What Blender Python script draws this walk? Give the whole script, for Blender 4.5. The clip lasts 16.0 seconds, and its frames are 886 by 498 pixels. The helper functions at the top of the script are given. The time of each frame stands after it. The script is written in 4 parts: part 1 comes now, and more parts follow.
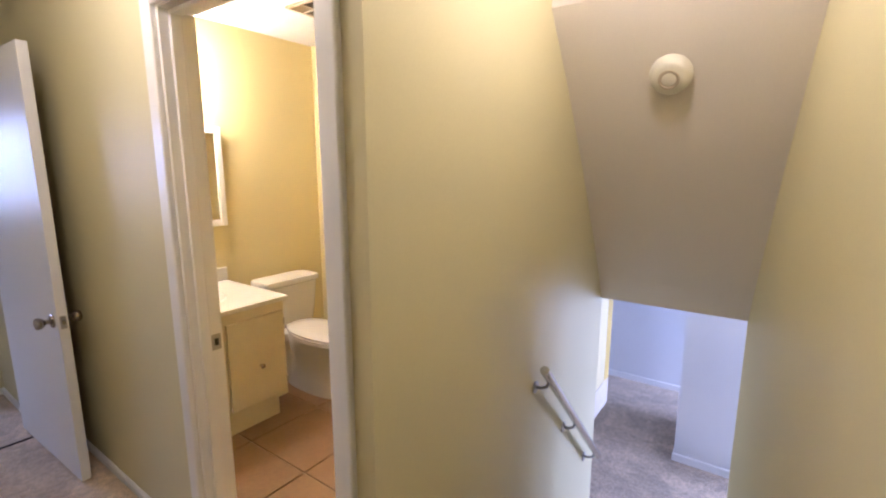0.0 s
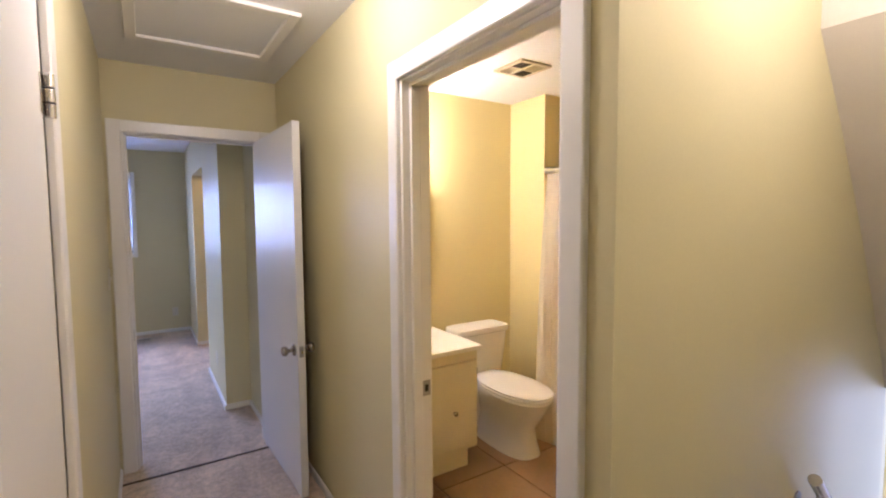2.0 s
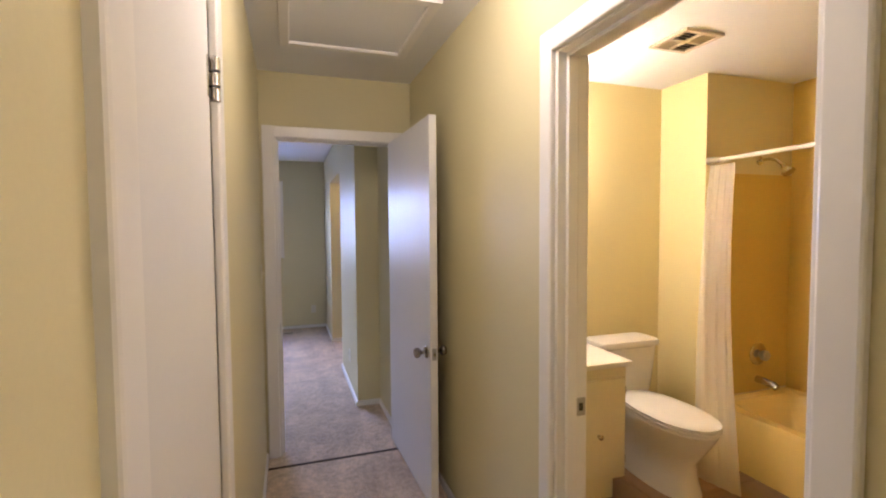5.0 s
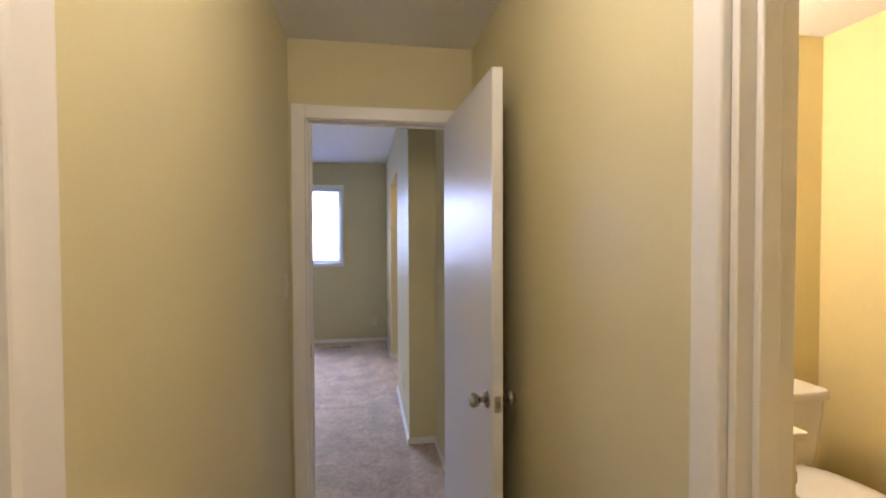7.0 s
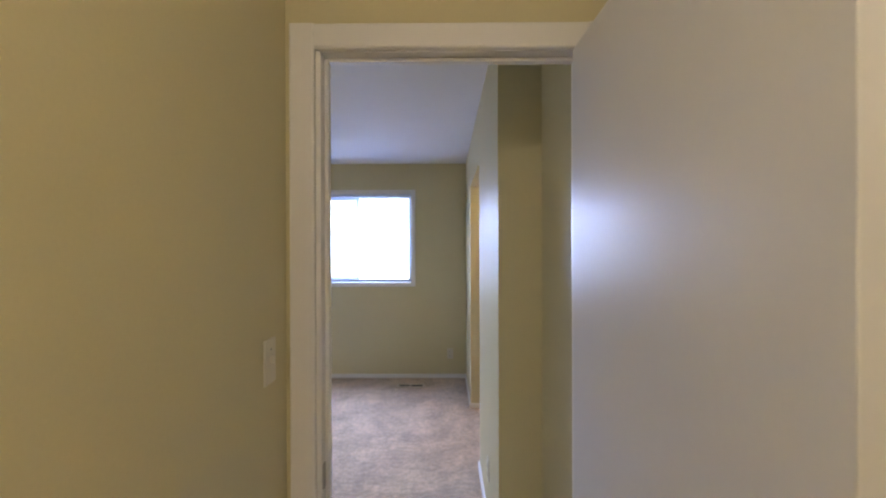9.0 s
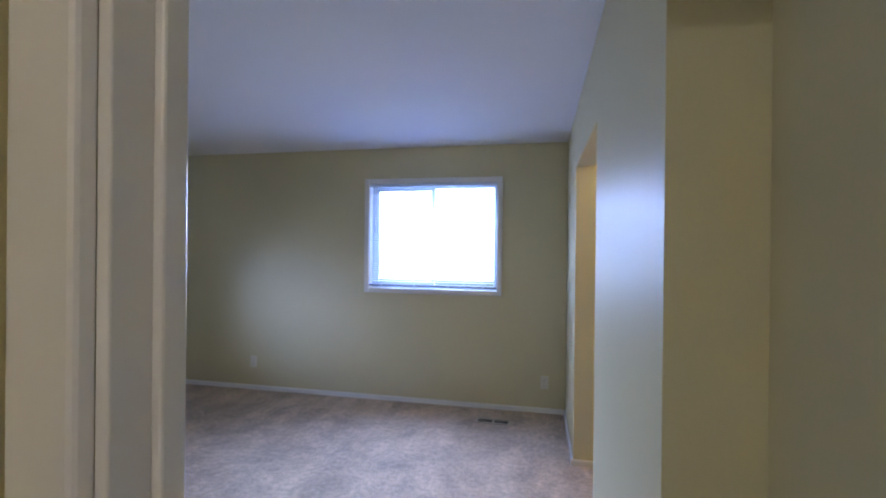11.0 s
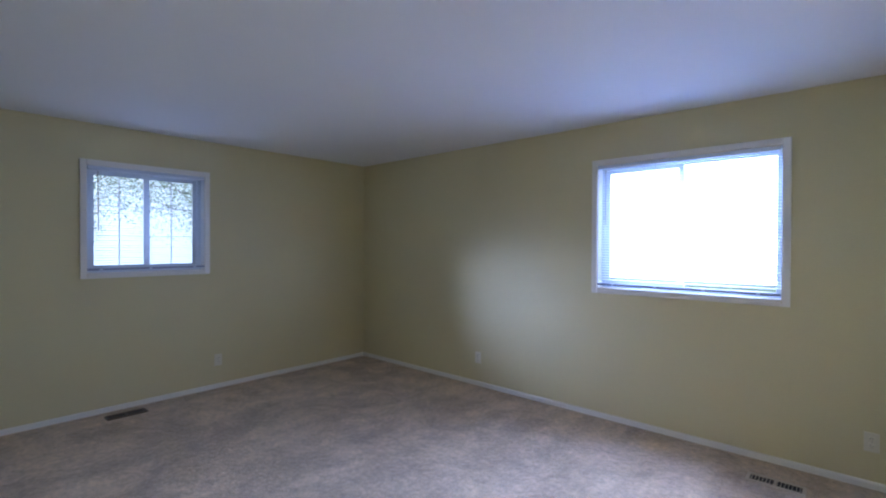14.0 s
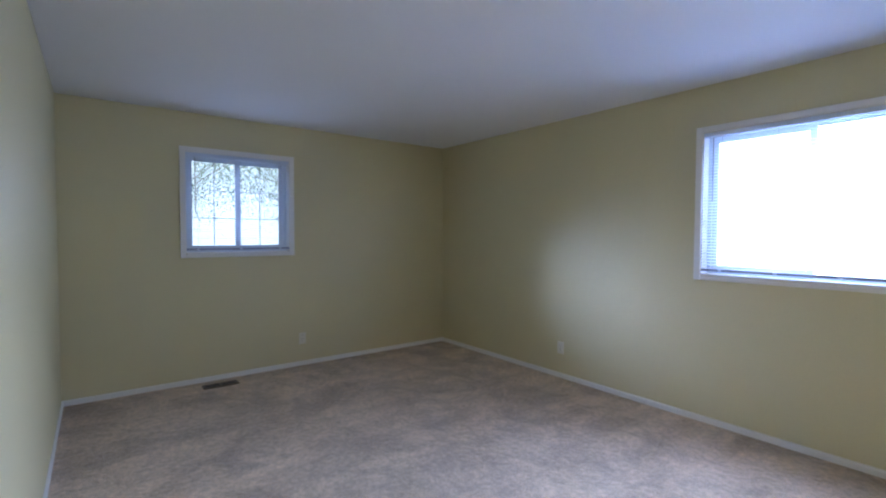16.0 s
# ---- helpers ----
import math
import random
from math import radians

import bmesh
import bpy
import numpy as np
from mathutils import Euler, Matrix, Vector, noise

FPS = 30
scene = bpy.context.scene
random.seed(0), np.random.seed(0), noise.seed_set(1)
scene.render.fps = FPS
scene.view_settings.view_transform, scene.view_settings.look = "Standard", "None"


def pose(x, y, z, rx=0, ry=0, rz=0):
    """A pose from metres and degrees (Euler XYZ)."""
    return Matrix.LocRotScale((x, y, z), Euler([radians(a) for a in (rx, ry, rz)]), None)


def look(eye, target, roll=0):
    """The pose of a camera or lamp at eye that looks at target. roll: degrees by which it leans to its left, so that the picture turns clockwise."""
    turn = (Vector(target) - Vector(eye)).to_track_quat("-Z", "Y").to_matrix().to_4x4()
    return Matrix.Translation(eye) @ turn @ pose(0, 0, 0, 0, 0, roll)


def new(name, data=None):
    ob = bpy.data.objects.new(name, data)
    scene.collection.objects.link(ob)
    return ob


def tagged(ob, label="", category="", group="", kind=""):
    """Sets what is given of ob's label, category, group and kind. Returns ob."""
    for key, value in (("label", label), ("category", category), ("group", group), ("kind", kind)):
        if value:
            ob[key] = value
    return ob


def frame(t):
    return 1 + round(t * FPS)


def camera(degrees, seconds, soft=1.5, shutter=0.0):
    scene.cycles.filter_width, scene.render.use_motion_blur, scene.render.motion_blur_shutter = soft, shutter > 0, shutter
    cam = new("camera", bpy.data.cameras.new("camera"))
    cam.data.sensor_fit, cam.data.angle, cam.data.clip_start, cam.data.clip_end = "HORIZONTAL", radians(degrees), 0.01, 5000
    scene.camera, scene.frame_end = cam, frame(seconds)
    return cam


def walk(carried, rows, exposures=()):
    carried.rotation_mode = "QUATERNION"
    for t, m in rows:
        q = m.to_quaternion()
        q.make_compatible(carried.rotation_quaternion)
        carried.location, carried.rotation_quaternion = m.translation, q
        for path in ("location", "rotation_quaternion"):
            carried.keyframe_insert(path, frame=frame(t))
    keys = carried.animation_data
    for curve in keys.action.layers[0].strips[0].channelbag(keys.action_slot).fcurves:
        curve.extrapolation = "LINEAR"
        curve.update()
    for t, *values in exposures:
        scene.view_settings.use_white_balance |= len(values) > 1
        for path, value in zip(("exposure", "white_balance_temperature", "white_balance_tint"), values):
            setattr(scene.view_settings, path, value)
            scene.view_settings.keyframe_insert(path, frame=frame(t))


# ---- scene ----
cam = camera(88.1, 16.0, soft=2.1)
PATH = [
    (0, (0.23, -3.439, 1.51), (1.834, -2.296, 1.161), 0.0),
    (0.5, (0.199, -3.399, 1.505), (1.695, -2.09, 1.282), 0.2),
    (1, (0.187, -3.371, 1.507), (1.553, -1.918, 1.354), -0.0),
    (1.5, (0.184, -3.331, 1.52), (1.411, -1.758, 1.38), -0.3),
    (2, (0.179, -3.287, 1.518), (1.268, -1.615, 1.386), -0.4),
    (2.5, (0.175, -3.244, 1.505), (1.129, -1.491, 1.384), -0.6),
    (3, (0.158, -3.228, 1.497), (0.99, -1.413, 1.39), -0.6),
    (3.5, (0.138, -3.218, 1.492), (0.877, -1.362, 1.398), -0.6),
    (4, (0.124, -3.2, 1.494), (0.805, -1.322, 1.402), -0.5),
    (6.5, (0.325, -2.654, 1.407), (0.801, -0.713, 1.334), -0.4),
    (7, (0.388, -2.453, 1.418), (0.72, -0.481, 1.371), -0.2),
    (7.5, (0.415, -2.202, 1.436), (0.617, -0.213, 1.408), 0.2),
    (8, (0.443, -1.932, 1.457), (0.555, 0.065, 1.44), 0.0),
    (8.5, (0.456, -1.612, 1.473), (0.501, 0.387, 1.467), -0.2),
    (11, (0.435, -0.303, 1.479), (0.022, 1.654, 1.475), 0.6),
    (11.5, (0.434, -0.161, 1.476), (-0.152, 1.751, 1.478), 0.6),
    (12, (0.428, -0.057, 1.475), (-0.323, 1.796, 1.479), 0.6),
    (12.5, (0.437, -0.002, 1.462), (-0.484, 1.773, 1.474), 0.5),
    (13, (0.45, 0.112, 1.463), (-0.625, 1.798, 1.468), 0.4),
    (13.5, (0.428, 0.168, 1.479), (-0.777, 1.765, 1.462), 0.2),
    (14, (0.41, 0.22, 1.44), (-0.929, 1.705, 1.42), 0.2),
    (14.5, (0.373, 0.276, 1.411), (-1.063, 1.668, 1.376), 0.2),
    (15, (0.370, 0.338, 1.388), (-1.154, 1.633, 1.342), 0.2),
    (15.5, (0.352, 0.394, 1.379), (-1.214, 1.637, 1.319), 0.2),
    (16, (0.321, 0.411, 1.371), (-1.27, 1.621, 1.303), 0.2),
]
walk(cam, [(t, look(eye, target, roll)) for t, eye, target, roll in PATH], exposures=[(0.0, 0.06, 5600, 23), (1.5, 0.04, 5600, 23), (4.2, 0.0, 5850, 23), (6.5, -0.03, 6150, 20), (8.5, -0.04, 6450, 14), (10.8, -0.22, 5500, 14), (11.8, -0.13, 5450, 14), (13.0, 0.0, 5500, 14), (15.0, 0.02, 5750, 10), (16.0, 0.12, 5800, 9)])

# ---- world, sun, lights ----
EXPOSURE = 0.0
scene.view_settings.exposure = EXPOSURE
world = bpy.data.worlds.new("sky")
scene.world = world
world.use_nodes = True
wn = world.node_tree.nodes
sky = wn.new("ShaderNodeTexSky")
sky.sky_type, sky.sun_disc = "NISHITA", False
sky.sun_elevation, sky.sun_rotation = radians(12), radians(220)
sky.air_density, sky.dust_density, sky.ozone_density = 1.2, 3.0, 1.5
wn["Background"].inputs["Strength"].default_value = 0.15
world.node_tree.links.new(sky.outputs["Color"], wn["Background"].inputs["Color"])


def lamp(name, kind, place, energy, color, size=0.1, size_y=None, aim=None, spread=180):
    data = bpy.data.lights.new(name, kind)
    data.energy, data.color = energy, color
    if kind == "AREA":
        data.size, data.spread = size, radians(spread)
        if size_y:
            data.shape, data.size_y = "RECTANGLE", size_y
    elif kind == "SUN":
        data.angle = size
    else:
        data.shadow_soft_size = size
    ob = new(name, data)
    ob.matrix_world = look(place, aim) if aim else Matrix.Translation(place)
    return ob


lamp("sun", "SUN", (-60, -60, 19), 1.2, (0.92, 0.95, 1.0), radians(11), aim=(0, 3.5, -0.2))
DAY = (0.467, 0.582, 1.0)
lamp("hall_bulb", "POINT", (0.49, -1.85, 2.33), 21, (1.0, 0.86, 0.72), 0.05)
lamp("stair_bulb", "POINT", (1.42, -3.14, 2.33), 20, (1.0, 0.86, 0.72), 0.035)
BULB_Y = -0.70
for bx in (1.22, 1.42, 1.62):
    lamp("vanity_bulb", "POINT", (bx, BULB_Y, 2.04), 21.5, (1.0, 0.83, 0.61), 0.045)
lamp("dressing_bulb", "POINT", (1.45, 2.45, 2.25), 18, (1.0, 0.72, 0.40), 0.08)
# area lamps added at the bedroom windows in place of the sky's own light
lamp("daylight_fill", "AREA", (-0.565, 4.011, 1.56), 33, DAY, 0.96, 0.80, aim=(-0.565, 0, 1.56))
lamp("daylight_fill", "AREA", (-0.565, 3.935, 1.57), 11, DAY, 1.16, 0.92, aim=(-0.565, 0, 1.57))
# this added one is tilted down to pool light on the carpet
lamp("daylight_fill", "AREA", (-0.565, 3.90, 1.88), 31, DAY, 1.05, 0.22, aim=(-0.40, 1.7, 0), spread=85)
lamp("daylight_fill", "AREA", (-4.296, 1.52, 1.64), 3.2, DAY, 0.66, 0.66, aim=(0, 1.52, 1.60))
lamp("daylight_fill", "AREA", (-4.386, 1.52, 1.64), 2.5, DAY, 0.66, 0.66, aim=(0, 1.52, 1.64))
# narrow lamp added just inside window_2 to throw a bright patch on the north wall
lamp("daylight_fill", "AREA", (-4.20, 1.56, 1.62), 2.2, DAY, 0.26, 0.40, aim=(-1.80, 3.925, 0.80), spread=30)
# added lamp brightening the lower room, where no window is built
lamp("daylight_fill", "AREA", (5.6, -5.9, -0.1), 300, DAY, 1.6, 1.2, aim=(5.2, -3.0, -0.8))


# ---- materials ----
def material(name, color, rough=0.6, metal=0.0, vary=0.06, scale=3.0, fine=90.0, bump=0.02, spec=0.5, dist=0.002, random_vary=0.0, rough_vary=0.06):
    """A painted or solid surface with blotches at one scale and grain with relief at another."""
    m = bpy.data.materials.new(name)
    m.use_nodes = True
    n, link = m.node_tree.nodes, m.node_tree.links.new
    b = n["Principled BSDF"]
    b.inputs["Metallic"].default_value = metal
    b.inputs["Specular IOR Level"].default_value = spec
    co = n.new("ShaderNodeTexCoord")
    big = n.new("ShaderNodeTexNoise")
    big.inputs["Scale"].default_value, big.inputs["Detail"].default_value = scale, 4
    small = n.new("ShaderNodeTexNoise")
    small.inputs["Scale"].default_value, small.inputs["Detail"].default_value = fine, 3
    for t in (big, small):
        link(co.outputs["Object"], t.inputs["Vector"])
    mix = n.new("ShaderNodeMix")
    mix.data_type = "FLOAT"
    mix.inputs["Factor"].default_value = 0.35
    link(big.outputs["Fac"], mix.inputs["A"])
    link(small.outputs["Fac"], mix.inputs["B"])
    ramp = n.new("ShaderNodeMapRange")
    ramp.inputs["From Min"].default_value, ramp.inputs["From Max"].default_value = 0.3, 0.7
    ramp.inputs["To Min"].default_value, ramp.inputs["To Max"].default_value = 1 - vary, 1 + vary
    link(mix.outputs["Result"], ramp.inputs["Value"])
    val = ramp.outputs["Result"]
    if random_vary:
        info = n.new("ShaderNodeObjectInfo")
        r2 = n.new("ShaderNodeMapRange")
        r2.inputs["To Min"].default_value, r2.inputs["To Max"].default_value = 1 - random_vary, 1 + random_vary
        link(info.outputs["Random"], r2.inputs["Value"])
        mul = n.new("ShaderNodeMath")
        mul.operation = "MULTIPLY"
        link(val, mul.inputs[0])
        link(r2.outputs["Result"], mul.inputs[1])
        val = mul.outputs["Value"]
    hue = n.new("ShaderNodeHueSaturation")
    hue.inputs["Color"].default_value = (*color, 1)
    link(val, hue.inputs["Value"])
    link(hue.outputs["Color"], b.inputs["Base Color"])
    rr = n.new("ShaderNodeMapRange")
    rr.inputs["To Min"].default_value, rr.inputs["To Max"].default_value = max(0.02, rough - rough_vary), min(1, rough + rough_vary)
    link(big.outputs["Fac"], rr.inputs["Value"])
    link(rr.outputs["Result"], b.inputs["Roughness"])
    if bump:
        bp = n.new("ShaderNodeBump")
        bp.inputs["Strength"].default_value, bp.inputs["Distance"].default_value = bump, dist
        link(small.outputs["Fac"], bp.inputs["Height"])
        link(bp.outputs["Normal"], b.inputs["Normal"])
    return m


def glass(name, tint=(0.95, 0.98, 1.0)):
    m = bpy.data.materials.new(name)
    m.use_nodes = True
    n, link = m.node_tree.nodes, m.node_tree.links.new
    n.remove(n["Principled BSDF"])
    clear = n.new("ShaderNodeBsdfTransparent")
    clear.inputs["Color"].default_value = (*tint, 1)
    gloss = n.new("ShaderNodeBsdfGlossy")
    gloss.inputs["Roughness"].default_value = 0.02
    fres = n.new("ShaderNodeFresnel")
    fres.inputs["IOR"].default_value = 1.45
    mix = n.new("ShaderNodeMixShader")
    link(fres.outputs["Fac"], mix.inputs["Fac"])
    link(clear.outputs["BSDF"], mix.inputs[1])
    link(gloss.outputs["BSDF"], mix.inputs[2])
    link(mix.outputs["Shader"], n["Material Output"].inputs["Surface"])
    return m


def glowing(name, color, strength):
    m = bpy.data.materials.new(name)
    m.use_nodes = True
    b = m.node_tree.nodes["Principled BSDF"]
    b.inputs["Base Color"].default_value = (0.9, 0.88, 0.82, 1)
    b.inputs["Emission Color"].default_value = (*color, 1)
    b.inputs["Emission Strength"].default_value = strength
    return m


def carpet_material(name, color):
    """Cut pile: fine tufts, trodden patches and long streaks left by a vacuum cleaner."""
    m = bpy.data.materials.new(name)
    m.use_nodes = True
    n, link = m.node_tree.nodes, m.node_tree.links.new
    b = n["Principled BSDF"]
    b.inputs["Roughness"].default_value = 0.95
    b.inputs["Specular IOR Level"].default_value = 0.15
    b.inputs["Sheen Weight"].default_value = 0.25
    b.inputs["Sheen Roughness"].default_value = 0.5
    co = n.new("ShaderNodeTexCoord")

    def noise_node(scale, detail, rough, stretch=(1, 1, 1)):
        mp = n.new("ShaderNodeMapping")
        mp.inputs["Scale"].default_value = stretch
        link(co.outputs["Object"], mp.inputs["Vector"])
        t = n.new("ShaderNodeTexNoise")
        t.inputs["Scale"].default_value, t.inputs["Detail"].default_value, t.inputs["Roughness"].default_value = scale, detail, rough
        link(mp.outputs["Vector"], t.inputs["Vector"])
        return t

    tuft = noise_node(150, 3, 0.7)
    clump = noise_node(30, 5, 0.7)
    patch = noise_node(5.5, 9, 0.72)
    patch.inputs["Distortion"].default_value = 0.9
    tread = noise_node(1.7, 5, 0.6)
    tread.inputs["Distortion"].default_value = 1.2
    streak = noise_node(2.6, 3, 0.55, (2.4, 0.5, 1))

    def ranged(node, lo, hi, a, b2):
        r = n.new("ShaderNodeMapRange")
        r.interpolation_type = "SMOOTHSTEP"
        r.inputs["From Min"].default_value, r.inputs["From Max"].default_value = a, b2
        r.inputs["To Min"].default_value, r.inputs["To Max"].default_value = lo, hi
        link(node.outputs["Fac"], r.inputs["Value"])
        return r.outputs["Result"]

    val = ranged(tuft, 0.80, 1.20, 0.3, 0.7)
    for extra in (ranged(clump, 0.80, 1.16, 0.3, 0.7), ranged(patch, 0.86, 1.06, 0.36, 0.60), ranged(tread, 0.85, 1.09, 0.40, 0.58), ranged(streak, 0.91, 1.07, 0.35, 0.65)):
        mul = n.new("ShaderNodeMath")
        mul.operation = "MULTIPLY"
        link(val, mul.inputs[0])
        link(extra, mul.inputs[1])
        val = mul.outputs["Value"]
    hue = n.new("ShaderNodeHueSaturation")
    hue.inputs["Color"].default_value = (*color, 1)
    link(val, hue.inputs["Value"])
    link(hue.outputs["Color"], b.inputs["Base Color"])
    b1 = n.new("ShaderNodeBump")
    b1.inputs["Strength"].default_value, b1.inputs["Distance"].default_value = 0.9, 0.012
    link(clump.outputs["Fac"], b1.inputs["Height"])
    b2 = n.new("ShaderNodeBump")
    b2.inputs["Strength"].default_value, b2.inputs["Distance"].default_value = 0.7, 0.005
    link(tuft.outputs["Fac"], b2.inputs["Height"])
    link(b1.outputs["Normal"], b2.inputs["Normal"])
    link(b2.outputs["Normal"], b.inputs["Normal"])
    return m


PAINT = material("cream_satin_paint", (0.662, 0.600, 0.362), 0.46, vary=0.03, scale=1.4, fine=130, bump=0.05, dist=0.002, spec=0.10)
BATH_PAINT = material("yellow_bath_paint", (0.72, 0.615, 0.315), 0.45, vary=0.03, scale=1.4, fine=130, bump=0.05)
CEILING = material("white_ceiling_paint", (0.80, 0.80, 0.79), 0.8, vary=0.025, scale=1.0, fine=160, bump=0.10)
TRIM = material("white_gloss_trim", (0.82, 0.80, 0.75), 0.30, vary=0.012, scale=5, fine=60, bump=0.02, rough_vary=0.02)
DOOR = material("white_gloss_door", (0.76, 0.75, 0.72), 0.37, vary=0.012, scale=2, fine=70, bump=0.03, rough_vary=0.02, spec=0.14)
CARPET = carpet_material("beige_cut_pile_carpet", (0.585, 0.455, 0.315))
# the blind rail's shade is put into this dark blue-grey
RAIL = material("shaded_rail", (0.30, 0.33, 0.42), 0.4, vary=0.04, scale=8, fine=60, bump=0.0)
# the soffit's warm lamplight is tinted into its base colour
SOFFIT = material("lamp_tinted_soffit", (0.72, 0.66, 0.57), 0.7, vary=0.03, scale=1.1, fine=140, bump=0.08)
LOW_PAINT = material("off_white_lower_paint", (0.76, 0.75, 0.72), 0.5, vary=0.03, scale=1.2, fine=120, bump=0.04)
CHROME = material("brushed_nickel", (0.55, 0.52, 0.47), 0.22, metal=1.0, vary=0.05, scale=12, fine=200, bump=0.01)
KNOB = material("aged_nickel", (0.36, 0.32, 0.27), 0.25, metal=1.0, vary=0.08, scale=14, fine=200, bump=0.01)
STEEL = material("worn_steel", (0.42, 0.40, 0.37), 0.35, metal=1.0, vary=0.12, scale=30, fine=250, bump=0.03)
PORCELAIN = material("white_porcelain", (0.82, 0.80, 0.75), 0.08, vary=0.015, scale=3, fine=20, bump=0.0)
SEAT = material("white_plastic_seat", (0.83, 0.81, 0.77), 0.18, vary=0.015, scale=4, fine=30, bump=0.0)
VANITY = material("cream_painted_wood", (0.74, 0.67, 0.46), 0.35, vary=0.04, scale=4, fine=60, bump=0.05)
MARBLE = material("cultured_marble", (0.84, 0.81, 0.73), 0.12, vary=0.04, scale=5, fine=25, bump=0.0)
TILE = material("tan_ceramic_tile", (0.29, 0.175, 0.095), 0.32, vary=0.16, scale=5, fine=45, bump=0.10, random_vary=0.08)
GROUT = material("pale_grout", (0.62, 0.54, 0.42), 0.9, vary=0.08, scale=20, fine=200, bump=0.2)
# golden lamplight over the tub is put into the next two colours
TUB = material("gold_lit_enamel", (0.74, 0.56, 0.19), 0.12, vary=0.02, scale=3, fine=20, bump=0.0)
SURROUND = material("gold_lit_surround", (0.64, 0.44, 0.085), 0.45, vary=0.05, scale=2, fine=60, bump=0.02)
# near-black colour that paints the shade of holes and gaps
HOLE_SHADE = material("hole_shade", (0.03, 0.028, 0.025), 0.7, vary=0.1, scale=20, bump=0)
REGISTER = material("brown_register_metal", (0.12, 0.085, 0.06), 0.45, metal=0.3, vary=0.12, scale=20, fine=90, bump=0.05)
BEIGE_METAL = material("almond_vent_metal", (0.55, 0.47, 0.34), 0.4, vary=0.06, scale=15, fine=80, bump=0.03)
PLASTIC = material("ivory_plastic", (0.72, 0.68, 0.55), 0.4, vary=0.02, scale=20, fine=90, bump=0.0)
VINYL = material("white_vinyl_sash", (0.70, 0.76, 0.82), 0.35, vary=0.02, scale=6, fine=60, bump=0.0)
SLAT = material("pale_blind_slat", (0.68, 0.74, 0.84), 0.3, vary=0.02, scale=6, fine=60, bump=0.0, random_vary=0.03)
CORD = material("blind_cord", (0.45, 0.46, 0.48), 0.7, vary=0.1, bump=0)
PANE = glass("window_glass")
SEAM = material("carpet_seam", (0.07, 0.05, 0.035), 0.95, vary=0.3, scale=40, bump=0.2)


# ---- building helpers ----
def box(bm, x0, x1, y0, y1, z0, z1, m=None, bevel=0.0):
    """Adds a box, its edges rounded by bevel."""
    got = bmesh.ops.create_cube(bm, size=1)["verts"]
    mat = Matrix.Translation(((x0 + x1) / 2, (y0 + y1) / 2, (z0 + z1) / 2)) @ Matrix.Diagonal((abs(x1 - x0), abs(y1 - y0), abs(z1 - z0), 1))
    bmesh.ops.transform(bm, matrix=mat, verts=got)
    if bevel:
        edges = list({e for v in got for e in v.link_edges})
        got = bmesh.ops.bevel(bm, geom=edges, offset=bevel, segments=2, affect="EDGES", profile=0.5)["verts"]
    if m is not None:
        bmesh.ops.transform(bm, matrix=m, verts=[v for v in got if v.is_valid])
    return bm


def boxes(*rows, bevel=0.0):
    bm = bmesh.new()
    for r in rows:
        box(bm, *r, bevel=bevel)
    return bm


def rings(loops, close=True, cap=True):
    """A skin over closed loops of points with equal counts."""
    bm = bmesh.new()
    made = [[bm.verts.new(p) for p in loop] for loop in loops]
    for a, b in zip(made, made[1:]):
        for i in range(len(a)):
            j = (i + 1) % len(a)
            bm.faces.new((a[i], a[j], b[j], b[i]))
    if cap:
        bm.faces.new(list(reversed(made[0])))
        bm.faces.new(made[-1])
    bmesh.ops.recalc_face_normals(bm, faces=bm.faces)
    return bm


def lathe(profile, m=None, n=24):
    """A body turned about z from (radius, height) pairs."""
    loops = [[(max(r, 1e-4) * math.cos(2 * math.pi * i / n), max(r, 1e-4) * math.sin(2 * math.pi * i / n), z) for i in range(n)] for r, z in profile]
    bm = rings(loops)
    if m is not None:
        bmesh.ops.transform(bm, matrix=m, verts=bm.verts)
    return bm


def tube(points, radius, n=10):
    """A round bar along a line of points."""
    pts = [Vector(p) for p in points]
    loops = []
    up = Vector((0.31, 0.17, 0.93))
    for i, p in enumerate(pts):
        d = (pts[min(i + 1, len(pts) - 1)] - pts[max(i - 1, 0)]).normalized()
        a = d.cross(up).normalized()
        b = d.cross(a)
        loops.append([p + radius * (math.cos(2 * math.pi * k / n) * a + math.sin(2 * math.pi * k / n) * b) for k in range(n)])
    return rings(loops)


def superloop(cx, cy, z, rx, ry, power=2.4, n=32):
    """A rounded, oval or nearly square loop."""
    out = []
    for i in range(n):
        a = 2 * math.pi * i / n
        c, s = math.cos(a), math.sin(a)
        out.append((cx + rx * math.copysign(abs(c) ** (2 / power), c), cy + ry * math.copysign(abs(s) ** (2 / power), s), z))
    return out


def part(name, bm, mat, parent=None, label="", smooth=False, m=None):
    """Links a bmesh as one mesh object under a thing or a part."""
    mesh = bpy.data.meshes.new(name)
    if smooth:
        for f in bm.faces:
            f.smooth = True
    bm.to_mesh(mesh)
    bm.free()
    mesh.materials.append(mat)
    ob = new(name, mesh)
    if smooth:
        mesh.set_sharp_from_angle(angle=radians(40))
    if m is not None:
        ob.matrix_basis = m
    if parent is not None:
        ob.parent = parent
    if label:
        tagged(ob, label)
    return ob


def thing(name, label, category, m=None, group="", kind=""):
    ob = new(name)
    ob.empty_display_size = 0.1
    if m is not None:
        ob.matrix_basis = m
    return tagged(ob, label, category, group, kind)


def setting(name, bm, mat, label, category):
    return tagged(part(name, bm, mat), label, category, kind="structure")


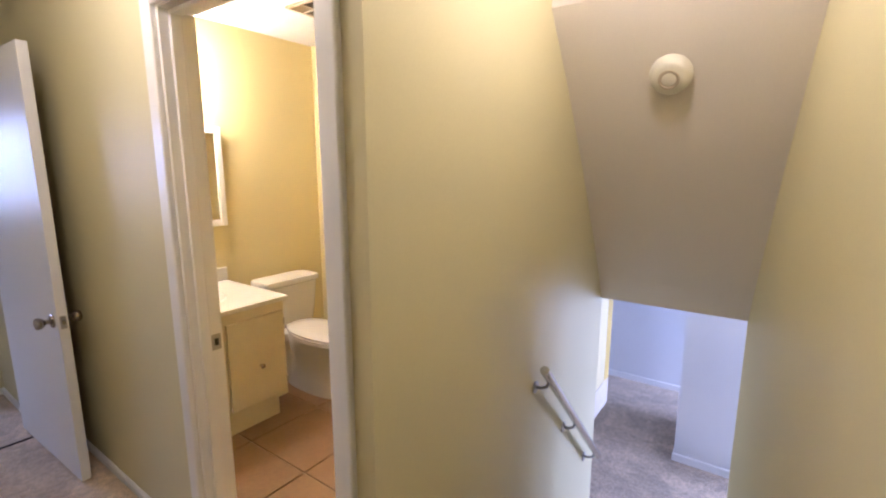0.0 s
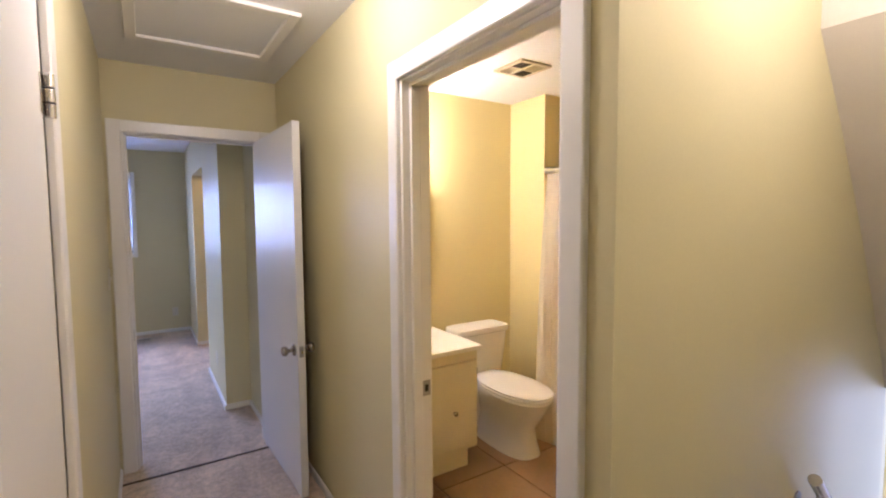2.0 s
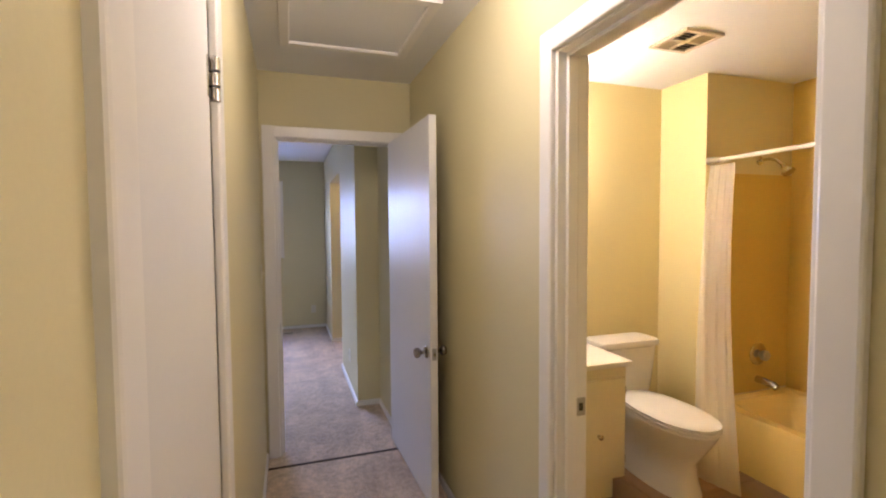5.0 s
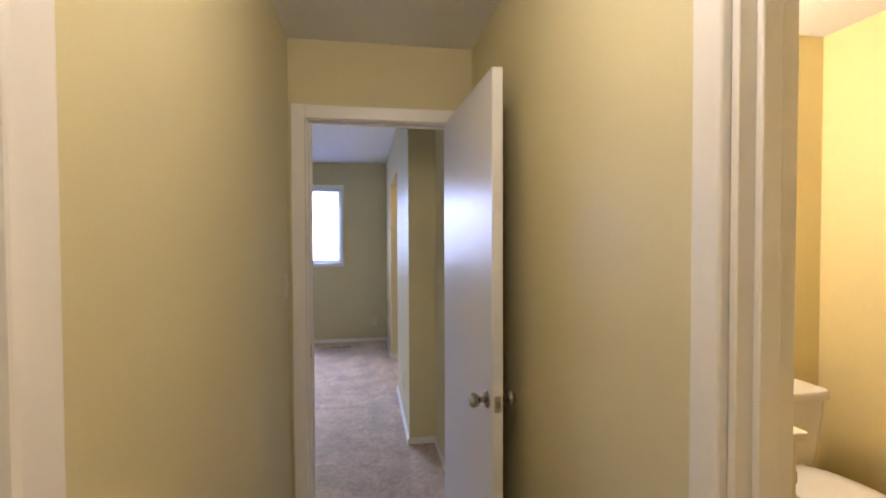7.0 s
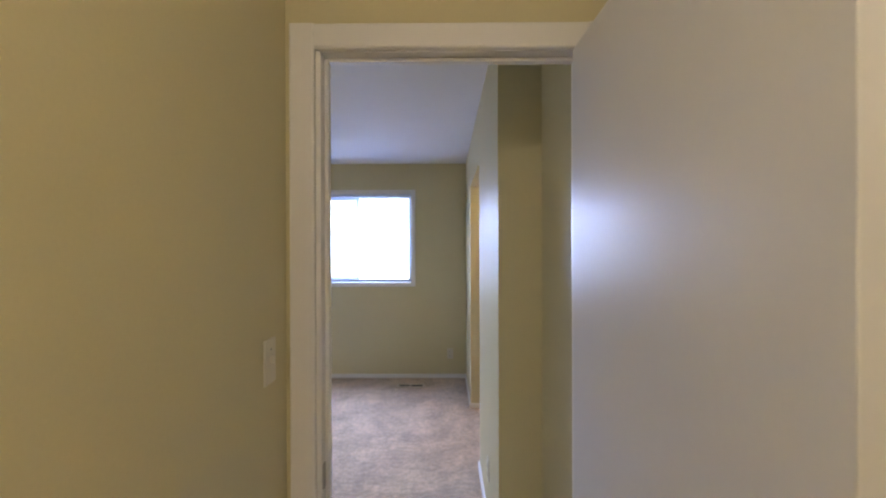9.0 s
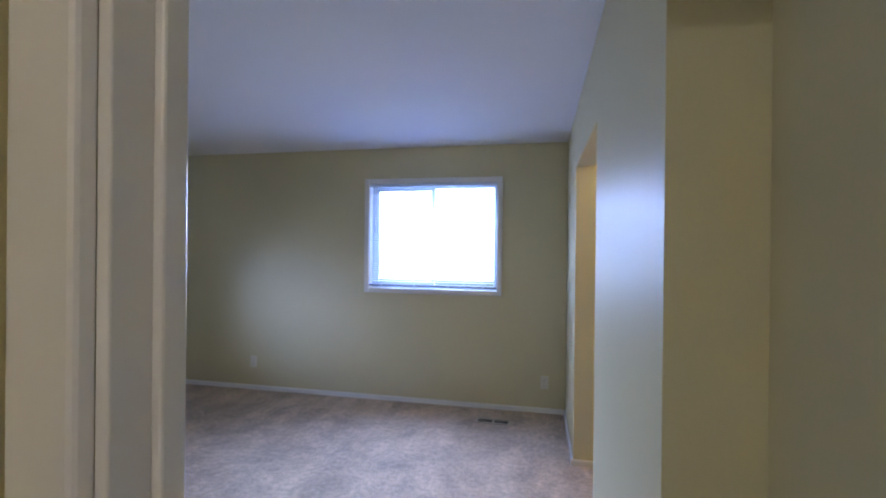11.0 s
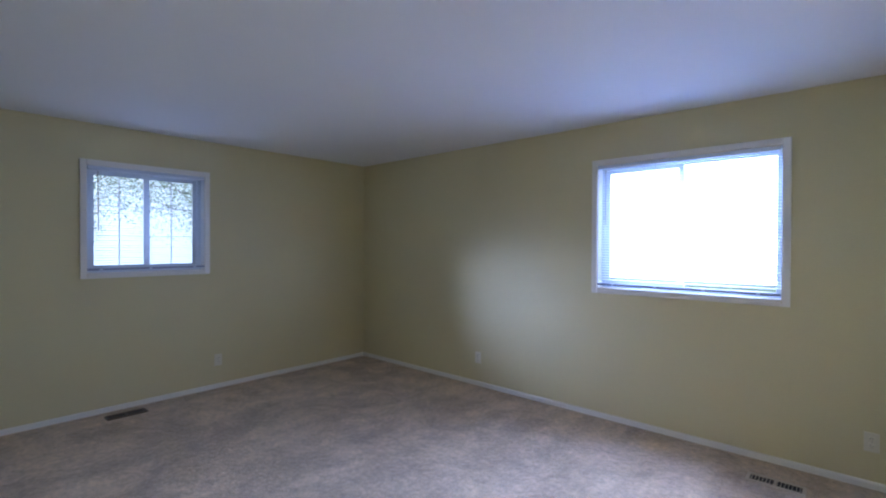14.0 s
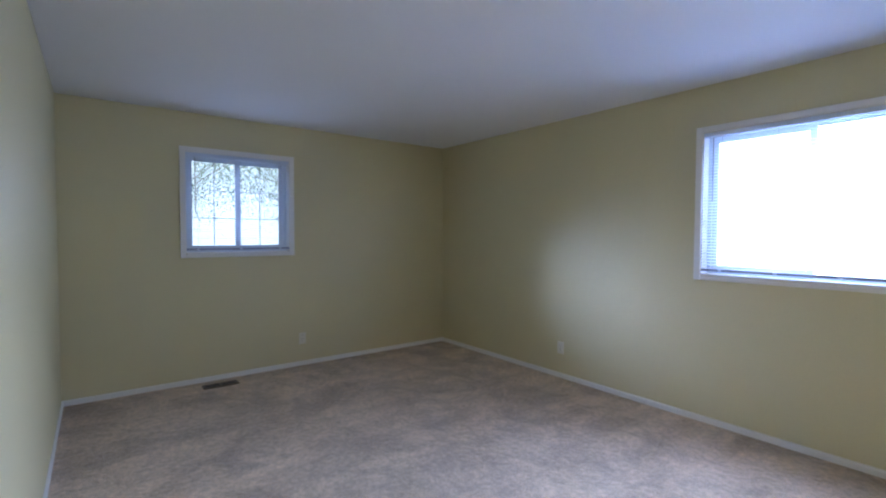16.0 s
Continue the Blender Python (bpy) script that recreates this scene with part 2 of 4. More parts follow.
# ---- plan ----
H = 2.44            # ceilings
HW = 0.965          # hall width; its west wall is at x = 0, its end wall at y = 0
BX0, BX1 = -4.32, 0.675   # bedroom west and east walls
BY0, BY1 = 0.080, 3.935    # bedroom south and north walls
D0, D1 = 0.085, 0.85      # bedroom doorway in the hall's end wall
DH = 2.045
BA0, BA1 = -2.575, -1.802  # bathroom doorway in the hall's east wall
BN, BJ, TE = -0.50, 2.64, -0.87  # bathroom north wall, jog, end wall of the tub
ST = -2.71          # stair well's north wall
LOW = -1.40         # lower floor
RE, RS = 0.862, 0.672     # recess beside the bedroom door: its east wall and its north wall
BS = 0.18            # bedroom south wall


def south(x):
    """The stair well's south wall."""
    return -3.41 - 0.14 * (2.81 - x)


# ---- floors ----
setting("floor_bedroom", boxes((BX0 - 0.15, 2.6, -0.152, BY1 + 0.15, -0.2, 0.0)), CARPET, "beige cut pile carpet with trodden patches and vacuum streaks", "carpet")
setting("floor_hall", boxes((-1.3, HW, -4.2, -0.158, -0.2, 0.0), (HW, 1.55, -4.2, ST, -0.2, 0.0)), CARPET, "beige cut pile carpet of the upstairs hall", "carpet")
setting("carpet_seam", boxes((0.0, HW, -0.164, -0.146, -0.02, 0.004)), SEAM, "dark uneven seam between two carpets at the doorway", "seam")

# ---- hall ----
setting("wall_hall_west", boxes((-0.12, 0.0, -2.52, 0.0, DH, H), (-0.12, 0.0, -1.90, 0.0, 0, DH), (-0.12, 0.0, -2.75, -2.52, 0, H)), PAINT, "cream satin painted hall wall with a closet door", "wall")
setting("wall_landing_north", boxes((-1.3, -0.12, -2.75, -2.63, 0, H)), PAINT, "cream painted return wall beside the landing", "wall")
setting("wall_landing_west", boxes((-1.42, -1.3, -4.2, -2.63, 0, H)), PAINT, "cream painted wall closing the landing", "wall")
setting("wall_landing_south", boxes((-1.42, 0.55, -4.32, -4.2, 0, H)), PAINT, "cream painted wall closing the landing", "wall")
setting("wall_hall_end", boxes((-0.12, D0, 0, BY0, 0, H), (D1, HW + 0.11, 0, BY0, 0, H), (D0, D1, 0, BY0, DH, H)), PAINT, "cream painted wall at the end of the hall, around the bedroom door", "wall")
setting("wall_hall_east", boxes((HW, HW + 0.11, BA1, 0, 0, H), (HW, HW + 0.11, BA0, BA1, DH, H), (HW, HW + 0.11, ST, BA0, 0, H)), PAINT, "cream satin painted hall wall with the bathroom doorway", "wall")
setting("ceiling_hall", boxes((-1.42, HW + 0.11, -4.32, 0.083, H, H + 0.1), (HW + 0.11, 2.0, -4.32, ST, H, H + 0.1)), CEILING, "white painted hall ceiling", "ceiling")

# ---- stair well ----
setting("wall_stair_north", boxes((HW + 0.11, 2.82, ST, ST + 0.11, LOW, H), (HW, HW + 0.11, ST, ST + 0.002, LOW, 0)), PAINT, "cream painted stair wall carrying a handrail", "wall")


def wall_between(x0, y0, x1, y1, z0, z1, thick):
    d = Vector((x1 - x0, y1 - y0, 0)).normalized()
    s = Vector((d.y, -d.x, 0)) * thick
    a, b = Vector((x0, y0, 0)), Vector((x1, y1, 0))
    return rings([[(p.x, p.y, z) for p in (a, b, b + s, a + s)] for z in (z0, z1)])


setting("wall_stair_south", wall_between(0.55, south(0.55), 2.81, south(2.81), LOW, H, 0.12), PAINT, "cream painted stair wall", "wall")
soffit = [(1.945, H), (1.945, 2.09), (2.14, 1.84), (2.38, 1.50), (2.62, 1.12), (2.74, 0.92), (2.81, 0.78), (2.95, 0.78), (2.95, H)]
setting("stair_soffit", rings([[(x, y, z) for x, z in soffit] for y in (ST + 0.0, -3.9)]), SOFFIT, "white sloping plaster soffit over the stairs, tinted for warm lamplight", "ceiling")
steps = bmesh.new()
for i in range(7):
    box(steps, 1.55 + 0.21 * i, 1.55 + 0.21 * (i + 1) + 0.02, -4.0, ST, -0.2 * (i + 1) - 0.25, -0.2 * (i + 1), bevel=0.012)
setting("stairs", steps, CARPET, "carpeted flight of stairs going down", "stairs")
setting("floor_lower", boxes((2.0, 7.6, -6.6, -0.9, LOW - 0.2, LOW)), CARPET, "pale carpet on the lower floor", "carpet")

# ---- bedroom ----
W1 = (-1.198, 0.053, 1.076, 2.099)
W2 = (1.059, 1.985, 1.180, 2.091)
setting("wall_bedroom_north", boxes((BX0 - 0.15, W1[0], BY1, BY1 + 0.15, 0, H), (W1[1], 2.6, BY1, BY1 + 0.15, 0, H), (W1[0], W1[1], BY1, BY1 + 0.15, 0, W1[2]), (W1[0], W1[1], BY1, BY1 + 0.15, W1[3], H)), PAINT, "cream satin painted bedroom wall with a wide window", "wall")
setting("wall_bedroom_west", boxes((BX0 - 0.15, BX0, BY0, W2[0], 0, H), (BX0 - 0.15, BX0, W2[1], BY1, 0, H), (BX0 - 0.15, BX0, W2[0], W2[1], 0, W2[2]), (BX0 - 0.15, BX0, W2[0], W2[1], W2[3], H)), PAINT, "cream satin painted bedroom wall with a small window", "wall")
setting("wall_bedroom_south", boxes((BX0 - 0.15, -0.12, 0.0, BS, 0, H)), PAINT, "cream satin painted bedroom wall", "wall")
setting("wall_bedroom_entry", boxes((RE, 1.06, BY0, RS, 0, H)), PAINT, "cream painted wall behind the bedroom door", "wall")
setting("wall_bedroom_east", boxes((BX1, 1.06, RS, 0.79, 0, H), (BX1, BX1 + 0.12, 0.79, 1.80, 0, H), (BX1, BX1 + 0.12, 2.95, BY1, 0, H), (BX1, BX1 + 0.12, 1.80, 2.95, DH, H)), PAINT, "cream satin painted bedroom wall with an open doorway", "wall")
setting("wall_dressing_room", boxes((BX1 + 0.12, 2.6, 2.95, 3.07, 0, H), (2.48, 2.6, 0.79, 2.95, 0, H), (1.06, 2.6, RS, 0.79, 0, H)), BATH_PAINT, "warm yellow painted walls of the dressing area", "wall")
setting("ceiling_bedroom", boxes((BX0 - 0.15, 2.6, 0.085, BY1 + 0.15, H, H + 0.1)), CEILING, "white painted bedroom ceiling", "ceiling")

# ---- bathroom shell ----
setting("wall_bath_north", boxes((HW + 0.11, BJ, BN, BN + 0.1, 0, H)), BATH_PAINT, "yellow painted bathroom wall behind the vanity", "wall")
setting("wall_bath_jog", boxes((BJ, 3.5, TE, BN + 0.1, 0, H)), BATH_PAINT, "yellow painted bathroom wall beside the toilet", "wall")
setting("wall_bath_east", boxes((3.4, 3.5, ST + 0.11, TE, 0, H)), SURROUND, "tub surround wall with golden light put into its colour", "wall")
setting("wall_bath_south", boxes((HW + 0.11, 3.5, ST + 0.112, ST + 0.16, 0, H)), BATH_PAINT, "yellow painted bathroom wall", "wall")
setting("ceiling_bath", boxes((HW + 0.11, 3.5, ST + 0.11, BN + 0.1, H - 0.03, H + 0.1)), CEILING, "white painted bathroom ceiling", "ceiling")
setting("floor_bath", boxes((HW, 3.5, ST + 0.11, BN + 0.1, -0.2, 0.002)), GROUT, "tan ceramic tile floor with pale grout", "floor")

# ---- lower room ----
setting("wall_lower", boxes((6.62, 6.74, -6.6, -0.9, LOW, 1.1), (3.51, 6.62, -1.02, -0.9, LOW, 1.1), (2.9, 3.51, -1.02, -0.9, LOW, -0.21), (2.0, 6.62, -6.6, -6.48, LOW, 1.1), (2.0, 2.12, -6.48, -3.7, LOW, 1.1)), LOW_PAINT, "off-white walls of the lower room", "wall")
setting("wall_lower_pier", boxes((5.0, 5.9, -4.4, -2.90, LOW, 1.1)), LOW_PAINT, "off-white wall end on the lower floor", "wall")
setting("wall_under_bath", boxes((2.82, 2.9, -2.64, -0.9, LOW, -0.21)), LOW_PAINT, "off-white wall beside the stair foot", "wall")
setting("ceiling_lower", boxes((2.9, 6.74, -6.6, -2.64, 1.0, 1.1), (3.51, 6.74, -2.64, -0.9, 1.0, 1.1)), CEILING, "white ceiling of the lower room", "ceiling")

# ---- baseboards and trim ----
def skirting(name, x0, y0, x1, y1, side, h=0.044, t=0.012, z=0.0, label="white painted baseboard with a rounded top"):
    """A baseboard along a wall; side: towards the room, as a unit vector."""
    s = Vector((*side, 0))
    prof = [(0.0, z), (t, z), (t, z + h - 0.012), (t * 0.6, z + h - 0.003), (0.0, z + h)]
    loops = [[(x + s.x * (d + 0.001), y + s.y * (d + 0.001), zz) for d, zz in prof] for x, y in ((x0, y0), (x1, y1))]
    return setting(name, rings(loops), TRIM, label, "baseboard")


skirting("baseboard", BX0 + 0.014, BY1, BX1 - 0.014, BY1, (0, -1))
skirting("baseboard", BX0, BS, BX0, BY1, (1, 0))
skirting("baseboard", BX0 + 0.014, BS, -0.12, BS, (0, 1))
skirting("baseboard", BX1, RS - 0.013, BX1, 1.80, (-1, 0))
skirting("baseboard", BX1, 2.95, BX1, BY1, (-1, 0))
skirting("baseboard", BX1, RS, RE, RS, (0, -1))
skirting("baseboard", RE, BY0 + 0.02, RE, RS - 0.013, (-1, 0))
skirting("baseboard", BX1 - 0.012, 2.95, 2.48, 2.95, (0, -1))
skirting("baseboard", 0.0, -1.81, 0.0, -0.02, (1, 0))
skirting("baseboard", 0.0, -2.763, 0.0, -2.61, (1, 0))
skirting("baseboard", HW, -1.73, HW, -0.002, (-1, 0))
skirting("baseboard", HW, ST - 0.013, HW, -2.64, (-1, 0))
skirting("baseboard", 6.62, -6.4, 6.62, -1.02, (-1, 0), h=0.08, z=LOW)
skirting("baseboard", 5.0, -4.4, 5.0, -2.887, (-1, 0), h=0.08, z=LOW)
skirting("baseboard", 5.0, -2.90, 5.9, -2.90, (0, 1), h=0.08, z=LOW)
skirting("baseboard", HW + 0.14, BN, 1.3, BN, (0, -1), h=0.08)
skirting("baseboard", 1.83, BN, BJ, BN, (0, -1), h=0.08)
skirting("baseboard", BJ, TE, BJ, BN, (-1, 0), h=0.08)


def casing_bar(a, b, wide, out, across, thick=0.018):
    """One bar of a door casing: from a to b, width towards across, standing out of the wall by a moulded section."""
    a, b, o, w = Vector(a), Vector(b), Vector(out), Vector(across)
    prof = [(0.0, -0.003), (0.0, thick * 0.72), (wide * 0.03, thick * 0.9), (wide * 0.09, thick), (wide * 0.91, thick), (wide * 0.97, thick * 0.9), (wide, thick * 0.72), (wide, -0.003)]
    return rings([[p + w * u + o * d for u, d in prof] for p in (a, b)])


def mitred(name, u0, u1, top, wide, place, out, along, mat, thick=0.018, bottom=0.0, label="white moulded wooden door casing", shut=False):
    """A casing round an opening from u0 to u1 along a wall: two legs and a head (and a foot if shut)."""
    root = thing(name, label, "casing", kind="structure")
    p, o, a = Vector(place), Vector(out), Vector(along)
    z = Vector((0, 0, 1))
    low = bottom - wide if shut else bottom
    part("casing_leg", casing_bar(p + a * u0 + z * low, p + a * u0 + z * (top + wide), wide, o, -a, thick), mat, root)
    part("casing_leg", casing_bar(p + a * u1 + z * low, p + a * u1 + z * (top + wide), wide, o, a, thick), mat, root)
    part("casing_head", casing_bar(p + a * (u0 + 0.0005) + z * top, p + a * (u1 - 0.0005) + z * top, wide, o, z, thick), mat, root)
    if shut:
        part("casing_foot", casing_bar(p + a * (u0 + 0.0005) + z * bottom, p + a * (u1 - 0.0005) + z * bottom, wide, o, -z, thick), mat, root)
    return root


# bedroom doorway: casings on both faces, jambs with stops
mitred("door_trim_1", D0, D1, DH - 0.010, 0.070, (0, 0, 0), (0, -1, 0), (1, 0, 0), TRIM)
frame_1 = thing("door_frame_1", "white painted wooden door frame of the bedroom", "door frame", kind="structure")
part("jamb", boxes((D0, D0 + 0.014, 0.0, BY0, 0, DH), bevel=0.002), TRIM, frame_1)
part("jamb", boxes((D1 - 0.014, D1, 0.0, BY0, 0, DH), bevel=0.002), TRIM, frame_1)
part("head_jamb", boxes((D0 + 0.0145, D1 - 0.0145, 0.0, BY0, DH - 0.014, DH), bevel=0.002), TRIM, frame_1)
part("stop", boxes((D0 + 0.0143, D0 + 0.026, 0.040, 0.070, 0, DH - 0.016), bevel=0.003), TRIM, frame_1)
part("stop", boxes((D1 - 0.026, D1 - 0.0143, 0.040, 0.070, 0, DH - 0.016), bevel=0.003), TRIM, frame_1)
part("head_stop", boxes((D0 + 0.0265, D1 - 0.0265, 0.040, 0.070, DH - 0.026, DH - 0.0145), bevel=0.003), TRIM, frame_1)
part("strike_plate", boxes((D0 + 0.0140, D0 + 0.0165, 0.006, 0.034, 0.79, 0.86), bevel=0.001), STEEL, frame_1, "worn steel strike plate")

# bathroom doorway
mitred("door_trim_3", BA0, BA1, 2.012, 0.068, (HW, 0, 0), (-1, 0, 0), (0, 1, 0), TRIM)
mitred("door_trim_4", BA0, BA1, 2.012, 0.068, (HW + 0.11, 0, 0), (1, 0, 0), (0, 1, 0), TRIM)
frame_2 = thing("door_frame_2", "white painted wooden door frame of the bathroom", "door frame", kind="structure")
part("jamb", boxes((HW + 0.0005, HW + 0.1095, BA1 - 0.016, BA1, 0.0, DH), bevel=0.002), TRIM, frame_2)
part("jamb", boxes((HW + 0.0005, HW + 0.1095, BA0, BA0 + 0.016, 0.0, DH), bevel=0.002), TRIM, frame_2)
part("head_jamb", boxes((HW + 0.0005, HW + 0.1095, BA0 + 0.0165, BA1 - 0.0165, 2.005, DH), bevel=0.002), TRIM, frame_2)
part("stop", boxes((HW + 0.030, HW + 0.068, BA1 - 0.030, BA1 - 0.0163, 0.0, 2.004), bevel=0.003), TRIM, frame_2)
part("stop", boxes((HW + 0.030, HW + 0.068, BA0 + 0.0163, BA0 + 0.030, 0.0, 2.004), bevel=0.003), TRIM, frame_2)
part("head_stop", boxes((HW + 0.030, HW + 0.068, BA0 + 0.0305, BA1 - 0.0305, 1.991, 2.0045), bevel=0.003), TRIM, frame_2)
strike = part("strike_plate", boxes((HW + 0.073, HW + 0.108, BA1 - 0.0185, BA1 - 0.0158, 0.845, 0.905), bevel=0.001), STEEL, frame_2, "worn steel strike plate")
# dark patch painting the shade in the latch hole
part("latch_hole_shade", boxes((HW + 0.083, HW + 0.098, BA1 - 0.0192, BA1 - 0.0178, 0.862, 0.888)), HOLE_SHADE, strike)

# closet doorway in the west wall
mitred("door_trim_5", -2.52, -1.90, DH, 0.085, (0, 0, 0), (1, 0, 0), (0, 1, 0), TRIM, label="white moulded wooden casing of the closet door")


# ---- doors ----
def knob_parts(parent, m, mat=None):
    """A turned door knob with its rose, axis along local z."""
    part("rose", lathe([(0.032, 0.0005), (0.032, 0.004), (0.027, 0.009), (0.016, 0.011)], m, 28), KNOB, parent, "nickel rose", True)
    k = part("door_knob", lathe([(0.011, 0.010), (0.011, 0.030), (0.020, 0.036), (0.0265, 0.048), (0.0268, 0.058), (0.022, 0.066), (0.010, 0.068)], m, 28), KNOB, parent, "aged nickel door knob", True)
    return k


door_1 = thing("door_1", "open white flush bedroom door with nickel knobs", "door", pose(D1 - 0.004, -0.012, 0, 0, 0, 1.9), kind="structure")
LX, LY = -0.040, -0.852
part("leaf", boxes((LX, 0.0, LY, 0.0, 0.012, 2.028), bevel=0.0025), DOOR, door_1, "white glossy flush door leaf")
knob_parts(door_1, pose(LX, LY + 0.062, 0.815, 0, -90, 0))
knob_parts(door_1, pose(0, LY + 0.062, 0.815, 0, 90, 0))
lp = part("latch_plate", boxes((LX + 0.008, -0.008, LY - 0.002, LY + 0.001, 0.785, 0.845), bevel=0.0008), STEEL, door_1, "steel latch plate")
part("latch_bolt", boxes((LX + 0.014, -0.014, LY - 0.010, LY - 0.0021, 0.806, 0.824), bevel=0.002), CHROME, lp)
for hz in (0.22, 1.02, 1.80):
    part("hinge", lathe([(0.0065, -0.045), (0.0065, 0.045)], pose(LX * 0.2, 0.007, hz), 12), STEEL, door_1, "painted steel hinge", True)

door_2 = thing("door_2", "closed white flush closet door in the hall wall", "door", kind="structure")
part("leaf", boxes((-0.040, -0.003, -2.5192, -1.9008, 0.012, DH - 0.001), bevel=0.002), DOOR, door_2, "white painted flush door leaf")
for hz in (0.26, 1.805):
    hinge = part("hinge", lathe([(0.0105, -0.05), (0.0105, 0.05)], pose(0.010, -1.8975, hz), 14), CHROME, door_2, "steel butt hinge", True)
    # dark rings paint the shade between the knuckles
    part("knuckle_gap_shade", lathe([(0.0109, -0.0025), (0.0109, 0.0025)], pose(0.010, -1.8975, hz - 0.017), 14), HOLE_SHADE, hinge)
    part("knuckle_gap_shade", lathe([(0.0109, -0.0025), (0.0109, 0.0025)], pose(0.010, -1.8975, hz + 0.017), 14), HOLE_SHADE, hinge)
    part("hinge_leaf", boxes((-0.0028, 0.0005, -1.932, -1.9035, hz - 0.045, hz + 0.045), bevel=0.001), CHROME, hinge)

# ---- hall fittings ----
hatch = thing("attic_hatch", "white attic hatch panel framed by flat moulding in the ceiling", "attic hatch", kind="structure")
X0, X1, Y0, Y1 = 0.135, 0.81, -1.17, -0.482
part("hatch_panel", boxes((X0 + 0.035, X1 - 0.035, Y0 + 0.035, Y1 - 0.035, H - 0.004, H + 0.005)), CEILING, hatch)
for a, b, across in (((X0, Y0), (X0, Y1), (1, 0, 0)), ((X1, Y0), (X1, Y1), (-1, 0, 0))):
    part("moulding", casing_bar((*a, H), (*b, H), 0.05, (0, 0, -1), across, 0.018), TRIM, hatch)
for y, across in ((Y0, (0, 1, 0)), (Y1, (0, -1, 0))):
    part("moulding", casing_bar((X0 + 0.0505, y, H), (X1 - 0.0505, y, H), 0.05, (0, 0, -1), across, 0.018), TRIM, hatch)


def dome_light(x, y, z, label):
    root = thing("ceiling_light", label, "ceiling light", pose(x, y, z))
    part("base", lathe([(0.15, 0.0), (0.15, -0.012), (0.14, -0.018)], None, 32), BEIGE_METAL, root, "painted metal base", True)
    part("trim_ring", lathe([(0.149, -0.0185), (0.146, -0.026), (0.135, -0.027)], None, 32), CHROME, root, "nickel ring", True)
    return root


dome_light(0.49, -1.85, H, "round ceiling light base in the hall")
dome_light(1.42, -3.14, H, "round ceiling light base over the stairs")
dome_light(1.45, 2.45, H, "round ceiling light base in the dressing area")


def wall_plate(name, label, category, m, switch=False):
    """A switch or an outlet, its face towards local -y."""
    root = thing(name, label, category, m)
    part("cover_plate", boxes((-0.035, 0.035, -0.006, 0.0, -0.057, 0.057), bevel=0.002), PLASTIC, root)
    if switch:
        part("toggle", boxes((-0.005, 0.005, -0.017, -0.0062, -0.004, 0.014), bevel=0.002), PLASTIC, root)
    else:
        for dz in (-0.021, 0.021):
            face = part("socket", lathe([(0.0165, 0.0), (0.0165, 0.002), (0.014, 0.0028)], pose(0, -0.006, dz, 90, 0, 0), 20), PLASTIC, root, smooth=True)
            for dx in (-0.006, 0.006):
                # dark strips paint the shade inside the slots
                part("slot", boxes((dx - 0.001, dx + 0.001, -0.0094, -0.0086, dz - 0.004, dz + 0.005)), HOLE_SHADE, face)
    part("screw", lathe([(0.003, 0.0), (0.003, 0.0015)], pose(0, -0.006, 0 if not switch else 0.03, 90, 0, 0), 10), STEEL, root)
    return root


wall_plate("light_switch", "ivory toggle switch plate on the hall wall", "light switch", pose(0.0, -0.13, 1.19, 0, 0, 90), True)
wall_plate("outlet", "ivory duplex outlet low on the bedroom wall near the corner", "outlet", pose(0.49, BY1, 0.275))
wall_plate("outlet", "ivory duplex outlet low on the bedroom wall under no window", "outlet", pose(-2.45, BY1, 0.285))
wall_plate("outlet", "ivory duplex outlet low on the wall beside the small window", "outlet", pose(BX0, 2.11, 0.28, 0, 0, 90))
wall_plate("outlet", "ivory duplex outlet low on the wall near the bedroom entry", "outlet", pose(BX1, 1.15, 0.30, 0, 0, -90))

# handrail on the stair wall
rail = thing("handrail", "dull metal handrail on three brackets beside the stairs", "handrail")
ra, rb = Vector((1.86, ST - 0.065, 0.715)), Vector((2.70, ST - 0.065, -0.125))
part("rail", tube([ra, ra.lerp(rb, 0.02), ra.lerp(rb, 0.98), rb], 0.019, 14), CHROME, rail, "dull metal rail", True)
for s in (0.07, 0.5, 0.93):
    p = ra.lerp(rb, s)
    br = part("bracket", tube([p + Vector((0, 0.002, -0.016)), p + Vector((0, 0.012, -0.040)), p + Vector((0, 0.035, -0.052)), (p.x, ST - 0.003, p.z - 0.055)], 0.007, 10), STEEL, rail, "steel bracket", True)
    part("bracket_plate", lathe([(0.026, 0.0), (0.026, 0.005), (0.012, 0.009)], pose(p.x, ST - 0.001, p.z - 0.055, 90, 0, 0), 20), STEEL, br, smooth=True)

# smoke alarm on the sloping soffit
slope_tilt = math.degrees(math.atan2(2.09 - 1.12, 2.62 - 1.945))
alarm = thing("smoke_alarm", "round ivory smoke alarm on the sloping soffit", "smoke alarm", pose(2.133, -3.10, 1.847, 0, 180 + slope_tilt, 0))
part("housing", lathe([(0.073, 0.002), (0.073, 0.012), (0.070, 0.022), (0.062, 0.038), (0.054, 0.045), (0.036, 0.047)], None, 40), PLASTIC, alarm, "ivory plastic housing", True)
part("grille_ring", lathe([(0.036, 0.0475), (0.036, 0.051), (0.030, 0.052), (0.027, 0.0478)], None, 32), BEIGE_METAL, alarm, "darker ring", True)
part("test_button", lathe([(0.024, 0.0475), (0.024, 0.0505), (0.018, 0.052), (0.002, 0.0525)], None, 28), PLASTIC, alarm, smooth=True)


